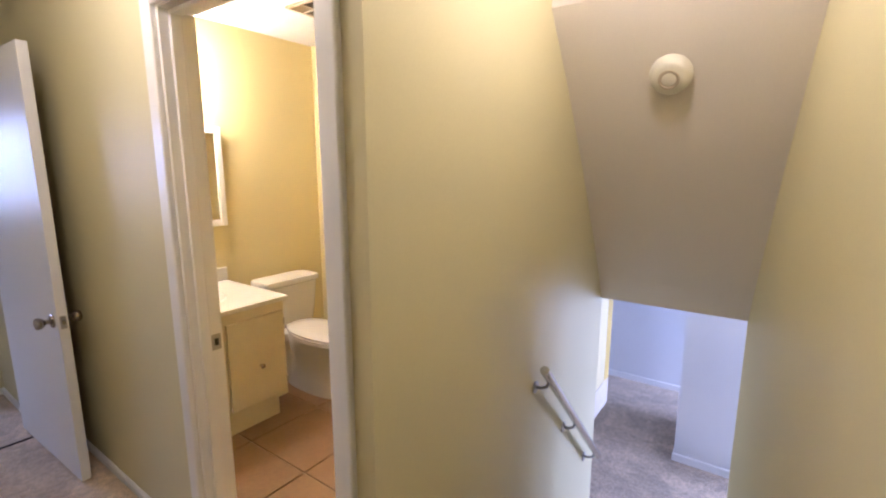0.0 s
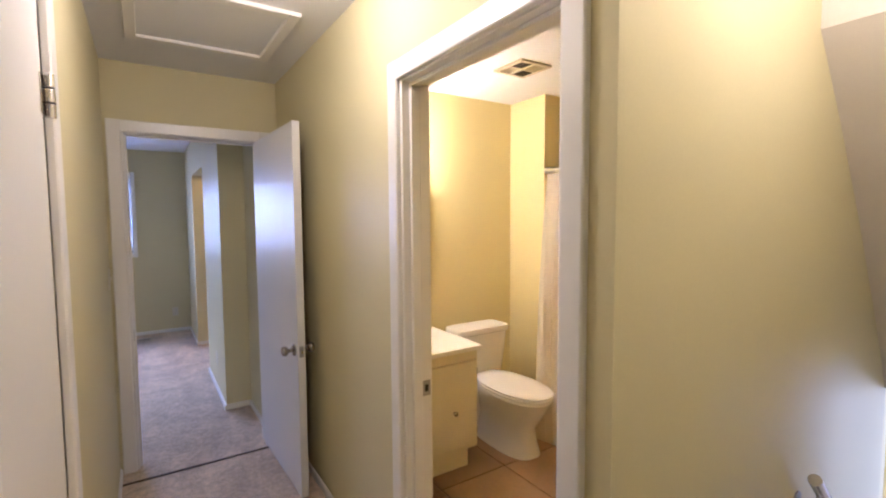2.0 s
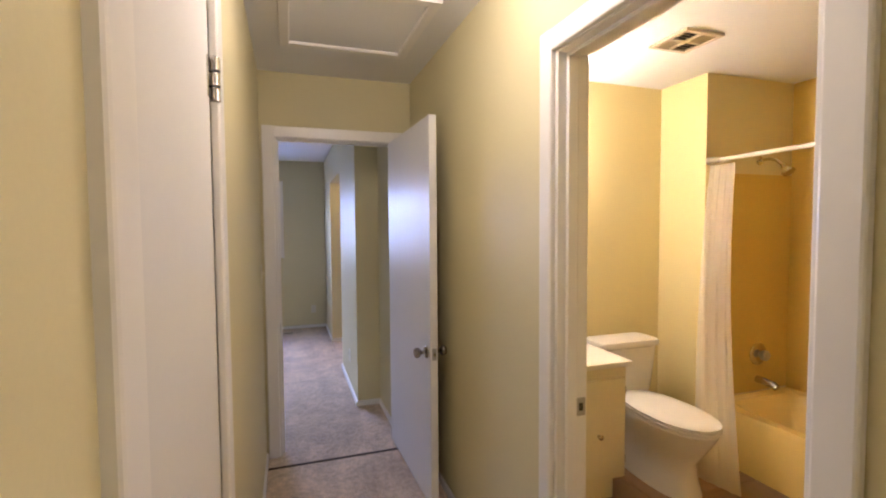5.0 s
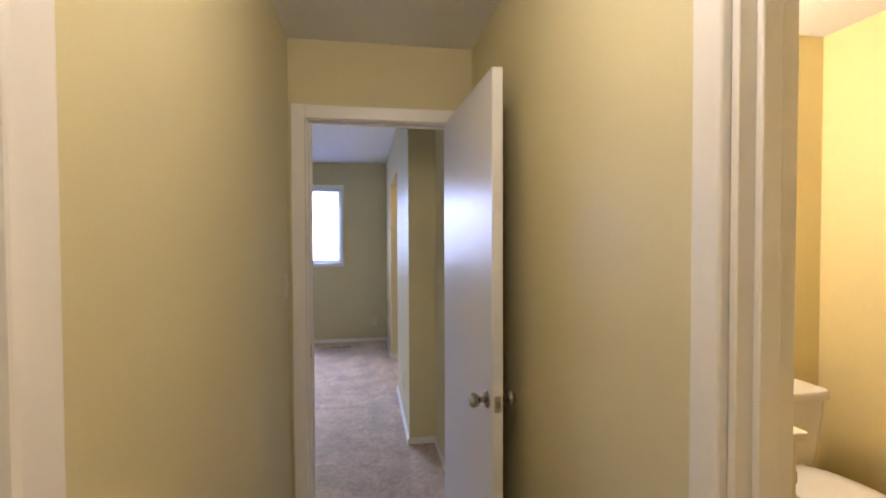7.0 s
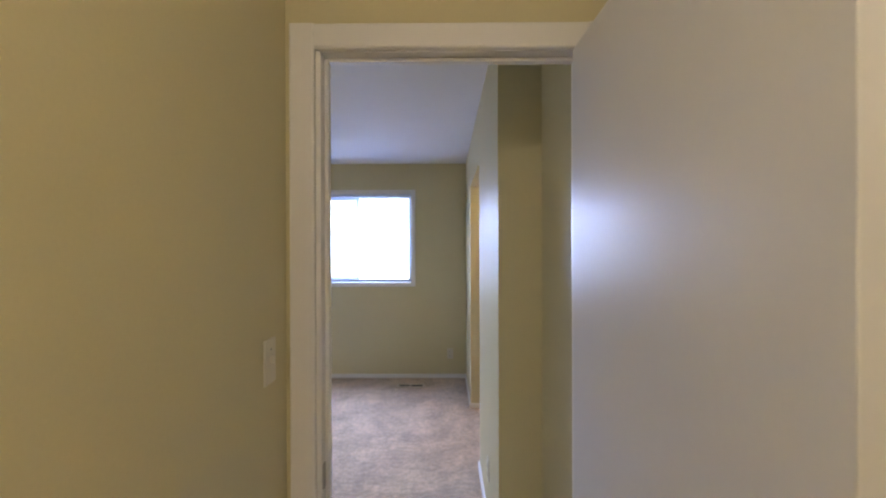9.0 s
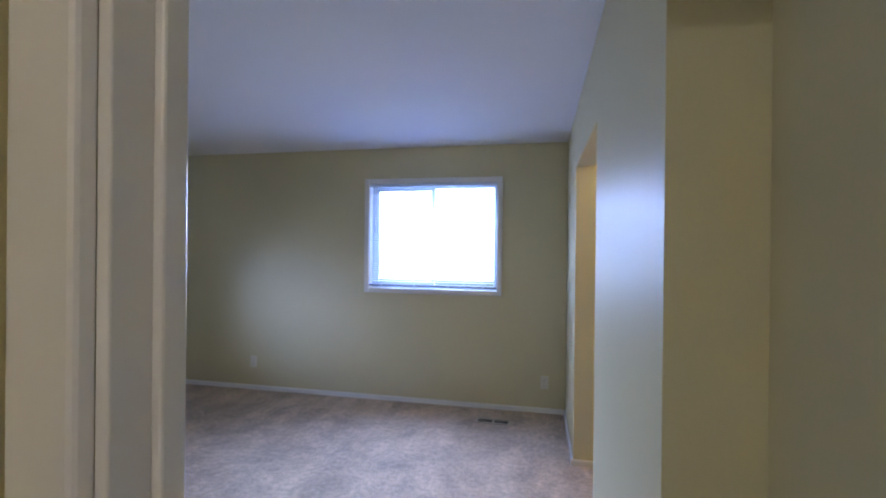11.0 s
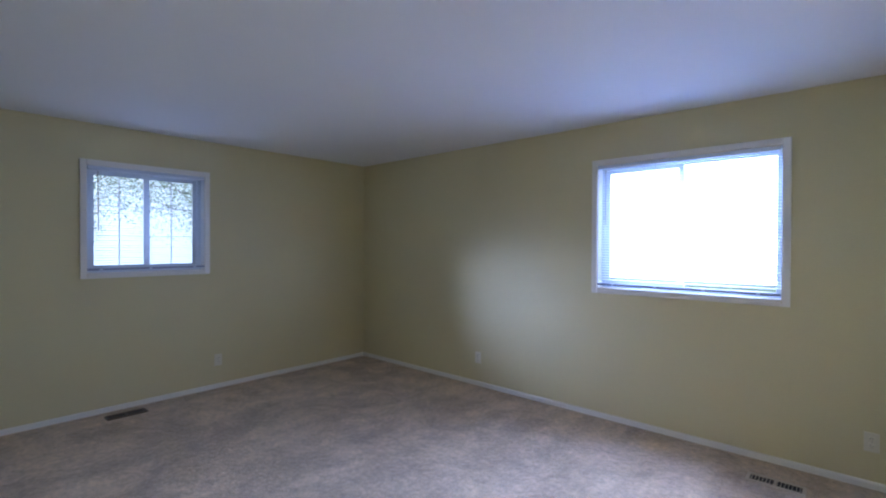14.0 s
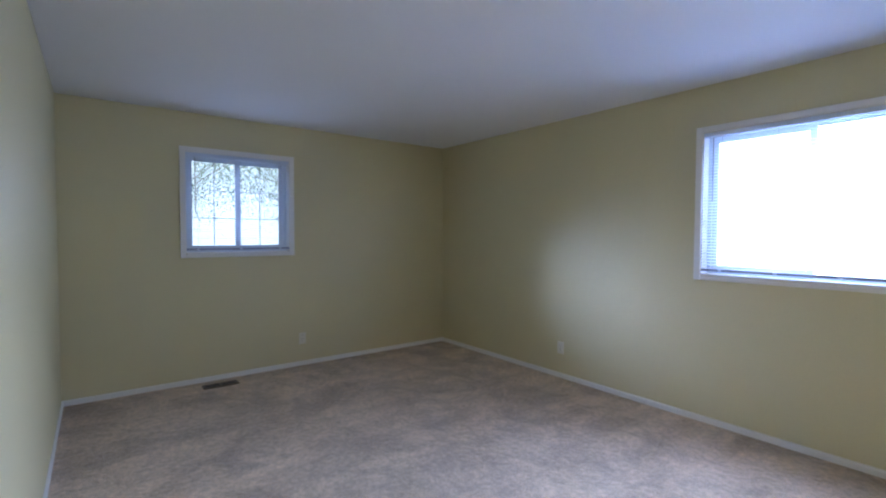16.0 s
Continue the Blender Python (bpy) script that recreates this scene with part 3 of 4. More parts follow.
# ---- windows and blinds ----
def window(name, w, z0, z1, m, muntins, label, fixed):
    """A sliding window in its opening: local x along the wall from 0 to w, y outwards, z up; fixed: the second light has no sash."""
    root = thing(name, label, "window", m, kind="structure")
    cw = 0.045
    for u0, u1 in ((-cw, 0.0), (w, w + cw)):
        part("casing", boxes((u0, u1, -0.016, -0.001, z0 - 0.036, z1 + cw), bevel=0.003), TRIM, root)
    part("casing", boxes((0.0005, w - 0.0005, -0.016, -0.001, z1, z1 + cw), bevel=0.003), TRIM, root)
    part("reveal", boxes((0.0, 0.004, 0.0, 0.085, z0, z1), (w - 0.004, w, 0.0, 0.085, z0, z1), (0.0045, w - 0.0045, 0.0, 0.085, z1 - 0.004, z1)), TRIM, root)
    part("window_sill", boxes((0.0045, w - 0.0045, -0.020, 0.085, z0 - 0.012, z0 + 0.010), bevel=0.004), TRIM, root)
    part("apron", boxes((0.0005, w - 0.0005, -0.012, -0.001, z0 - 0.036, z0 - 0.0125), bevel=0.003), TRIM, root)
    fr = 0.030
    part("window_frame", boxes((0.002, fr, 0.0855, 0.145, z0 + 0.001, z1 - 0.001), (w - fr, w - 0.002, 0.0855, 0.145, z0 + 0.001, z1 - 0.001), (fr, w - fr, 0.0855, 0.145, z1 - fr, z1 - 0.001), (fr, w - fr, 0.0855, 0.145, z0 + 0.001, z0 + fr)), VINYL, root, "white vinyl outer frame")
    half = (w - 2 * fr) / 2
    for i in range(2):
        a = fr + i * half - (0.010 if i else 0)
        b = a + half + 0.010
        sw = 0.012 if fixed and i else 0.036
        y = 0.092 + 0.027 * i
        bz0, bz1 = z0 + fr, z1 - fr
        sash = part("sash", boxes((a, a + sw, y, y + 0.024, bz0, bz1), (b - sw, b, y, y + 0.024, bz0, bz1), (a + sw, b - sw, y, y + 0.024, bz1 - sw, bz1), (a + sw, b - sw, y, y + 0.024, bz0, bz0 + sw)), VINYL, root, "slim white vinyl bead of a fixed light" if fixed and i else "white vinyl sliding sash")
        pane = part("pane", boxes((a + sw - 0.003, b - sw + 0.003, y + 0.010, y + 0.014, bz0 + sw - 0.003, bz1 - sw + 0.003)), PANE, sash, "clear glass")
        pane.visible_shadow = False
        if muntins:
            mid = (a + b) / 2
            part("muntin", boxes((mid - 0.004, mid + 0.004, y + 0.0145, y + 0.021, bz0 + sw, bz1 - sw)), VINYL, sash)
            for k in (1, 2):
                zz = bz0 + sw + (bz1 - bz0 - 2 * sw) * k / 3
                part("muntin", boxes((a + sw, b - sw, y + 0.0215, y + 0.027, zz - 0.004, zz + 0.004)), VINYL, sash)
    return root


def slat_mesh(length):
    """A thin slat with a crowned section."""
    n, wide, crown, t = 4, 0.025, 0.0022, 0.0006
    bm = bmesh.new()
    rows = []
    for x in (0.0, length):
        top = [bm.verts.new((x, -wide / 2 + wide * i / n, crown * (1 - (2 * i / n - 1) ** 2))) for i in range(n + 1)]
        low = [bm.verts.new((x, v.co.y, v.co.z - t)) for v in reversed(top)]
        rows.append(top + low)
    a, b = rows
    for i in range(len(a)):
        j = (i + 1) % len(a)
        bm.faces.new((a[i], b[i], b[j], a[j]))
    bm.faces.new(a)
    bm.faces.new(list(reversed(b)))
    bmesh.ops.recalc_face_normals(bm, faces=bm.faces)
    mesh = bpy.data.meshes.new("slat")
    bm.to_mesh(mesh)
    bm.free()
    mesh.materials.append(SLAT)
    return mesh


def blind(w, z0, z1, m, label, tilt, wand_len):
    """A lowered mini blind with open slats, hung inside the window's opening."""
    root = thing("window_blind", label, "blind", m)
    y = 0.002
    a, b = 0.006, w - 0.006
    part("headrail", boxes((a, b, y - 0.014, y + 0.014, z1 - 0.032, z1 - 0.0045), bevel=0.002), SLAT, root, "pale metal headrail")
    zb = z0 + 0.052
    mesh = slat_mesh(b - a)
    n = int((z1 - 0.05 - zb) / 0.0212)
    for i in range(n):
        s = new("slat", mesh)
        s.parent = root
        s.matrix_basis = pose(a, y, z1 - 0.054 - 0.0212 * i, tilt + 1.5 * math.sin(i * 1.7), 0, 0.06 * math.sin(i * 2.3))
    part("bottom_rail", boxes((a, b, y - 0.012, y + 0.012, zb - 0.022, zb - 0.004), bevel=0.002), RAIL, root, "metal bottom rail with blue-grey shade in its colour")
    count = 4 if w > 1.1 else 3
    for i in range(count):
        x = a + (b - a) * (0.1 + 0.8 * i / (count - 1))
        part("ladder_cord", boxes((x - 0.0007, x + 0.0007, y - 0.0135, y - 0.0125, zb - 0.004, z1 - 0.041)), CORD, root)
        part("cord_button", boxes((x - 0.012, x + 0.012, y - 0.0135, y - 0.0122, zb - 0.019, zb - 0.007), bevel=0.0006), VINYL, root)
    part("tilt_wand", tube([(a + 0.07, y - 0.020, z1 - 0.045), (a + 0.071, y - 0.022, z1 - 0.045 - wand_len)], 0.004, 8), CORD, root, "grey plastic tilt wand")
    return root


M1 = pose(W1[0], BY1, 0)
M2 = pose(BX0, W2[0], 0, 0, 0, 90)
window("window_1", W1[1] - W1[0], W1[2], W1[3], M1, False, "wide sliding window with white casing, sky white outside", True)
window("window_2", W2[1] - W2[0], W2[2], W2[3], M2, True, "small sliding window with divided panes and white casing", False)
blind(W1[1] - W1[0], W1[2], W1[3], M1, "lowered pale mini blind with open slats in the wide window", 14, 0.45)
blind(W2[1] - W2[0], W2[2], W2[3], M2, "lowered pale mini blind with open slats in the small window", 14, 0.5)


# ---- floor registers ----
def register(m, mat, label, n=14):
    root = thing("floor_register", label, "floor register", m)
    w, d = 0.29, 0.115
    # no duct below: a dark sheet paints its shade
    part("well", boxes((-w / 2 + 0.014, w / 2 - 0.014, -d / 2 + 0.014, d / 2 - 0.014, 0.001, 0.003)), HOLE_SHADE, root, "dark sheet painting the shade in the duct opening")
    part("rim", boxes((-w / 2, w / 2, -d / 2, -d / 2 + 0.016, 0.0, 0.009), (-w / 2, w / 2, d / 2 - 0.016, d / 2, 0.0, 0.009), (-w / 2, -w / 2 + 0.016, -d / 2 + 0.016, d / 2 - 0.016, 0.0, 0.009), (w / 2 - 0.016, w / 2, -d / 2 + 0.016, d / 2 - 0.016, 0.0, 0.009), (-0.005, 0.005, -d / 2 + 0.016, d / 2 - 0.016, 0.0031, 0.0085), bevel=0.0015), mat, root, "stamped metal rim")
    fin = boxes((-0.0012, 0.0012, -d / 2 + 0.016, d / 2 - 0.016, 0.0032, 0.0075))
    mesh = bpy.data.meshes.new("fin")
    fin.to_mesh(mesh)
    fin.free()
    mesh.materials.append(mat)
    for i in range(n):
        x = -w / 2 + 0.026 + (w - 0.052) * i / (n - 1)
        f = new("fin", mesh)
        f.parent = root
        f.matrix_basis = pose(x, 0, 0, 0, 0, 0)
    return root


register(pose(0.062, 3.61, 0.0, 0, 0, 0), BEIGE_METAL, "almond metal floor register in the carpet below the wide window")
register(pose(-4.13, 1.29, 0.0, 0, 0, 90), REGISTER, "brown metal floor register in the carpet below the small window")

# ---- bathroom ----
# tiles, set in a running grid
TS, GAP = 0.460, 0.007
tile_bm = boxes((GAP / 2, TS - GAP / 2, GAP / 2, TS - GAP / 2, -0.004, 0.008), bevel=0.0022)
tile_mesh = bpy.data.meshes.new("tile")
tile_bm.to_mesh(tile_mesh)
tile_bm.free()
tile_mesh.materials.append(TILE)
bath_floor = bpy.data.objects["floor_bath"]
for i in range(-1, 3):
    for j in range(-2, 3):
        x, y = 1.505 + TS * i, -1.68 + TS * j
        t = new("tile", tile_mesh)
        t.parent = bath_floor
        t.matrix_basis = pose(x, y, 0.0025)

VF = -1.142
VX0, VX1 = HW + 0.135, 1.813
vanity = thing("vanity_cabinet", "cream painted wooden bathroom vanity with slab doors", "vanity", Matrix.Diagonal((1, 1, 0.955, 1)))
part("body", boxes((VX0, VX1, VF + 0.02, BN - 0.015, 0.155, 0.775), bevel=0.002), VANITY, vanity)
part("toe_kick", boxes((VX0 + 0.01, VX1 - 0.03, VF + 0.055, BN - 0.02, 0.010, 0.154)), VANITY, vanity)
part("face_frame", boxes((VX0, VX0 + 0.045, VF, VF + 0.0195, 0.155, 0.775), (VX1 - 0.045, VX1, VF, VF + 0.0195, 0.155, 0.775), (1.40, 1.445, VF, VF + 0.0195, 0.155, 0.775), (VX0 + 0.045, 1.40, VF, VF + 0.0195, 0.70, 0.775), (1.445, VX1 - 0.045, VF, VF + 0.0195, 0.70, 0.775), (VX0 + 0.045, 1.40, VF, VF + 0.0195, 0.155, 0.20), (1.445, VX1 - 0.045, VF, VF + 0.0195, 0.155, 0.20)), VANITY, vanity)
for dx0, dx1, kx in ((1.450, 1.800, 1.635), (VX0 + 0.02, 1.405, 1.25)):
    d = part("cabinet_door", boxes((dx0, dx1, VF - 0.017, VF - 0.0005, 0.185, 0.715), bevel=0.004), VANITY, vanity, "cream painted slab door")
    part("knob", lathe([(0.009, 0.0), (0.006, 0.006), (0.006, 0.012), (0.013, 0.018), (0.014, 0.023), (0.009, 0.028), (0.001, 0.029)], pose(kx, VF - 0.017, 0.415, 90, 0, 0), 20), CHROME, d, "small metal knob", True)
    for hz in (0.26, 0.64):
        part("hinge", lathe([(0.006, -0.02), (0.006, 0.02)], pose(dx1 + 0.006 if kx > 1.4 else dx0 - 0.006, VF - 0.006, hz), 10), STEEL, d, "steel hinge", True)
top = thing("sink_counter", "white cultured marble vanity top with backsplash and oval bowl", "counter", Matrix.Diagonal((1, 1, 0.955, 1)))
part("slab", boxes((HW + 0.118, VX1 + 0.022, VF - 0.028, BN - 0.004, 0.776, 0.806), bevel=0.006), MARBLE, top)
part("backsplash", boxes((HW + 0.118, VX1 + 0.02, BN - 0.024, BN - 0.002, 0.8065, 0.90), bevel=0.005), MARBLE, top)
part("side_splash", boxes((HW + 0.118, HW + 0.138, VF + 0.05, BN - 0.0245, 0.8065, 0.90), bevel=0.005), MARBLE, top)
part("bowl", lathe([(0.205, 0.0), (0.195, 0.006), (0.17, 0.002), (0.12, 0.0008)], pose(1.42, -0.82, 0.8062), 32), PORCELAIN, top, smooth=True)
faucet = part("faucet", tube([(1.42, -0.60, 0.8065), (1.42, -0.60, 0.87), (1.42, -0.63, 0.905), (1.42, -0.70, 0.90), (1.42, -0.72, 0.885)], 0.011, 12), CHROME, top, "chrome faucet", True)

mirror = thing("medicine_cabinet", "mirrored medicine cabinet with a white wooden frame", "mirror")
MX0, MX1, MZ0, MZ1 = 1.25, 1.852, 1.138, 1.765
MIRROR = bpy.data.materials.new("mirror")
MIRROR.use_nodes = True
mb = MIRROR.node_tree.nodes["Principled BSDF"]
mb.inputs["Metallic"].default_value, mb.inputs["Roughness"].default_value, mb.inputs["Base Color"].default_value = 1.0, 0.02, (0.9, 0.92, 0.9, 1)
part("cabinet_body", boxes((MX0 + 0.01, MX1 - 0.01, BN - 0.03, BN - 0.002, MZ0 + 0.01, MZ1 - 0.01)), TRIM, mirror)
part("mirror_glass", boxes((MX0 + 0.04, MX1 - 0.04, BN - 0.036, BN - 0.0305, MZ0 + 0.04, MZ1 - 0.04)), MIRROR, mirror, "silvered mirror glass")
for u0, u1, a, b in ((MX0, MX0 + 0.042, MZ0, MZ1), (MX1 - 0.042, MX1, MZ0, MZ1), (MX0 + 0.0425, MX1 - 0.0425, MZ1 - 0.042, MZ1), (MX0 + 0.0425, MX1 - 0.0425, MZ0, MZ0 + 0.042)):
    part("frame_bar", boxes((u0, u1, BN - 0.048, BN - 0.031, a, b), bevel=0.006), TRIM, mirror)

light_bar = thing("vanity_light", "chrome bar light with glowing globe bulbs above the mirror", "wall light")
part("bar", boxes((1.10, 1.74, BN - 0.05, BN - 0.002, 1.99, 2.09), bevel=0.008), CHROME, light_bar)
for bx in (1.22, 1.42, 1.62):
    part("socket", lathe([(0.022, 0.0), (0.022, 0.06), (0.018, 0.065)], pose(bx, BN - 0.05, 2.04, 90, 0, 0), 16), PORCELAIN, light_bar, smooth=True)

# toilet, facing local -y, its back at y = 0
TC = 2.17
toilet = thing("toilet", "white two-piece toilet with a closed elongated seat", "toilet", pose(TC, BN - 0.065, 0))
bowl = [superloop(0, -0.425, 0.011, 0.125, 0.275, 2.8), superloop(0, -0.425, 0.03, 0.124, 0.273, 2.8), superloop(0, -0.425, 0.10, 0.112, 0.255, 2.6), superloop(0, -0.435, 0.19, 0.110, 0.240, 2.4), superloop(0, -0.46, 0.27, 0.135, 0.275, 2.2), superloop(0, -0.485, 0.345, 0.158, 0.297, 2.2), superloop(0, -0.497, 0.385, 0.167, 0.305, 2.2), superloop(0, -0.497, 0.396, 0.161, 0.299, 2.2)]
part("bowl", rings(bowl), PORCELAIN, toilet, smooth=True)
part("trap_base", boxes((-0.085, 0.085, -0.32, -0.05, 0.006, 0.33), bevel=0.03), PORCELAIN, toilet, smooth=True)
part("deck", boxes((-0.15, 0.15, -0.28, -0.03, 0.33, 0.40), bevel=0.025), PORCELAIN, toilet, smooth=True)
seat = [superloop(0, -0.50, 0.399, 0.163, 0.304, 2.2), superloop(0, -0.50, 0.403, 0.170, 0.311, 2.2), superloop(0, -0.50, 0.412, 0.170, 0.311, 2.2), superloop(0, -0.50, 0.416, 0.165, 0.305, 2.2)]
part("seat", rings(seat), SEAT, toilet, "white plastic seat ring", True)
lid = [superloop(0, -0.498, 0.418, 0.165, 0.305, 2.2), superloop(0, -0.498, 0.422, 0.171, 0.312, 2.2), superloop(0, -0.498, 0.431, 0.170, 0.311, 2.2), superloop(0, -0.496, 0.440, 0.150, 0.285, 2.2), superloop(0, -0.492, 0.443, 0.09, 0.18, 2.1)]
part("lid", rings(lid), SEAT, toilet, "white plastic lid", True)
for dx in (-0.07, 0.07):
    part("seat_hinge", boxes((dx - 0.022, dx + 0.022, -0.215, -0.185, 0.401, 0.432), bevel=0.008), SEAT, toilet)
tank = [superloop(0, -0.115, 0.401, 0.165, 0.080, 6), superloop(0, -0.115, 0.43, 0.178, 0.088, 6), superloop(0, -0.115, 0.60, 0.198, 0.095, 7), superloop(0, -0.115, 0.705, 0.208, 0.098, 7)]
part("tank", rings(tank), PORCELAIN, toilet, smooth=True)
tlid = [superloop(0, -0.115, 0.706, 0.212, 0.102, 7), superloop(0, -0.115, 0.711, 0.224, 0.112, 7), superloop(0, -0.115, 0.738, 0.225, 0.113, 7), superloop(0, -0.115, 0.748, 0.218, 0.107, 7)]
part("tank_lid", rings(tlid), PORCELAIN, toilet, smooth=True)
part("flush_lever", tube([(-0.15, -0.215, 0.655), (-0.15, -0.226, 0.655), (-0.09, -0.232, 0.648)], 0.006, 8), CHROME, toilet, "chrome flush lever", True)

# tub and surround
tub = thing("bathtub", "almond enamel alcove bathtub, yellowed for the golden light on it", "bathtub", Matrix.Diagonal((1, 1, 0.92, 1)))
TX0, TX1, TY0, TY1 = BJ + 0.02, 3.395, ST + 0.165, TE - 0.004
cx, cy = (TX0 + TX1) / 2, (TY0 + TY1) / 2
hx, hy = (TX1 - TX0) / 2, (TY1 - TY0) / 2
shell = [superloop(cx, cy, 0.01, hx - 0.005, hy, 40, 48), superloop(cx, cy, 0.36, hx, hy, 40, 48), superloop(cx, cy, 0.385, hx - 0.012, hy - 0.01, 30, 48), superloop(cx, cy, 0.385, hx - 0.075, hy - 0.09, 8, 48), superloop(cx, cy, 0.36, hx - 0.092, hy - 0.11, 7, 48), superloop(cx, cy, 0.14, hx - 0.14, hy - 0.20, 5, 48), superloop(cx, cy, 0.09, hx - 0.20, hy - 0.30, 4, 48)]
part("tub_shell", rings(shell), TUB, tub, smooth=True)
part("overflow_plate", lathe([(0.035, 0.0), (0.035, 0.004), (0.028, 0.009), (0.008, 0.010)], pose(cx, TE - 0.125, 0.27, 98, 0, 0), 24), STEEL, tub, "metal overflow plate", True)
surround = thing("tub_surround", "glossy panel surround above the tub with golden light put into its colour", "tub surround", kind="structure")
part("end_panel", boxes((BJ + 0.03, 3.398, TE - 0.003, TE - 0.0005, 0.357, 1.78)), SURROUND, surround)
part("top_edge", boxes((BJ + 0.03, 3.398, TE - 0.010, TE - 0.0005, 1.7805, 1.795), bevel=0.002), SURROUND, surround)

FX = 3.12
valve = thing("shower_valve", "round brushed metal tub valve with a lever knob", "shower valve")
part("escutcheon", lathe([(0.075, 0.0), (0.075, 0.004), (0.066, 0.010), (0.03, 0.014)], pose(FX, TE - 0.0035, 0.605, 90, 0, 0), 32), CHROME, valve, smooth=True)
part("valve_knob", lathe([(0.018, 0.012), (0.018, 0.03), (0.032, 0.036), (0.034, 0.058), (0.028, 0.066), (0.004, 0.067)], pose(FX, TE - 0.0035, 0.605, 90, 0, 0), 28), STEEL, valve, smooth=True)
spout = thing("tub_spout", "brushed metal tub spout", "tub spout")
part("spout_body", tube([(FX, TE - 0.004, 0.435), (FX, TE - 0.05, 0.435), (FX, TE - 0.11, 0.428), (FX, TE - 0.135, 0.412)], 0.024, 16), CHROME, spout, smooth=True)
shower = thing("shower_fixture", "brushed metal shower arm with a small head", "shower")
part("arm_flange", lathe([(0.03, 0.0), (0.03, 0.004), (0.012, 0.012)], pose(FX - 0.02, TE - 0.0008, 1.885, 90, 0, 0), 24), CHROME, shower, smooth=True)
part("arm", tube([(FX - 0.02, TE - 0.003, 1.885), (FX - 0.02, TE - 0.06, 1.89), (FX - 0.02, TE - 0.11, 1.875), (FX - 0.02, TE - 0.15, 1.84)], 0.010, 12), CHROME, shower, smooth=True)
part("head", lathe([(0.012, 0.0), (0.018, -0.012), (0.014, -0.022), (0.035, -0.055), (0.037, -0.068), (0.030, -0.071)], pose(FX - 0.02, TE - 0.148, 1.842, -38, 0, 0), 24), CHROME, shower, smooth=True)

rod = thing("shower_rod", "chromed shower curtain rod across the tub, white for its reflections", "curtain rod")
RX, RZ = BJ + 0.02, 1.865
# white material paints the bright reflection along the chrome tube
part("rod_tube", tube([(RX, TE - 0.004, RZ), (RX, TY0 + 0.005, RZ)], 0.0125, 14), PORCELAIN, rod, smooth=True)
part("rod_end", lathe([(0.024, 0.0), (0.024, 0.010), (0.016, 0.09)], pose(RX, TE - 0.001, RZ, 90, 0, 0), 20), STEEL, rod, smooth=True)

# gathered translucent curtain
CURT = bpy.data.materials.new("frosted_vinyl_curtain")
CURT.use_nodes = True
cn, cl = CURT.node_tree.nodes, CURT.node_tree.links.new
cb = cn["Principled BSDF"]
cb.inputs["Base Color"].default_value, cb.inputs["Roughness"].default_value = (0.92, 0.89, 0.80, 1), 0.35
ct = cn.new("ShaderNodeBsdfTransparent")
cs = cn.new("ShaderNodeBsdfTranslucent")
cs.inputs["Color"].default_value = (0.92, 0.88, 0.76, 1)
c1, c2 = cn.new("ShaderNodeMixShader"), cn.new("ShaderNodeMixShader")
c1.inputs["Fac"].default_value, c2.inputs["Fac"].default_value = 0.35, 0.42
cl(cb.outputs["BSDF"], c1.inputs[1])
cl(cs.outputs["BSDF"], c1.inputs[2])
cl(c1.outputs["Shader"], c2.inputs[1])
cl(ct.outputs["BSDF"], c2.inputs[2])
cl(c2.outputs["Shader"], cn["Material Output"].inputs["Surface"])
curtain = thing("shower_curtain", "gathered translucent white vinyl shower curtain", "shower curtain")
bm = bmesh.new()
nu, nz = 96, 22
grid = []
for j in range(nz + 1):
    v = j / nz
    z = RZ - 0.03 - v * (RZ - 0.05)
    row = []
    for i in range(nu + 1):
        u = i / nu
        width = 0.17 + 0.06 * v
        flare = 0.25 * v ** 1.1
        amp = 0.002 + 0.003 * v
        ph = u * 2 * math.pi * 3.5
        x = RX - flare - 0.05 * (1 - u) * v + amp * math.sin(ph + 0.6 * math.sin(5 * v)) + 0.001 * math.sin(2.3 * ph + 4 * v)
        y = TE - 0.012 - 0.22 * v ** 1.8 - width * u + 0.010 * math.sin(2 * ph + 1) * v
        row.append(bm.verts.new((x, y, z)))
    grid.append(row)
for a, b in zip(grid, grid[1:]):
    for i in range(nu):
        bm.faces.new((a[i], a[i + 1], b[i + 1], b[i]))
sheet = part("curtain_sheet", bm, CURT, curtain, smooth=True)
for i in range(8):
    part("curtain_ring", tube([(RX + 0.019 * math.cos(a), TE - 0.02 - 0.017 * i, RZ + 0.019 * math.sin(a) - 0.006) for a in [k * math.pi / 8 for k in range(17)]], 0.0018, 6), PORCELAIN, curtain)

# exhaust grille in the bathroom ceiling
vent = thing("ceiling_vent", "almond metal ceiling vent with four louvred quarters", "ceiling vent", pose(2.10, -1.215, H - 0.03, 0, 0, 0))
VW, VD = 0.120, 0.122
# dark sheet on the ceiling paints the depth behind the louvres
part("vent_box", boxes((-VW + 0.012, VW - 0.012, -VD + 0.012, VD - 0.012, -0.003, -0.0005)), HOLE_SHADE, vent, "dark sheet painting the shade behind the grille")
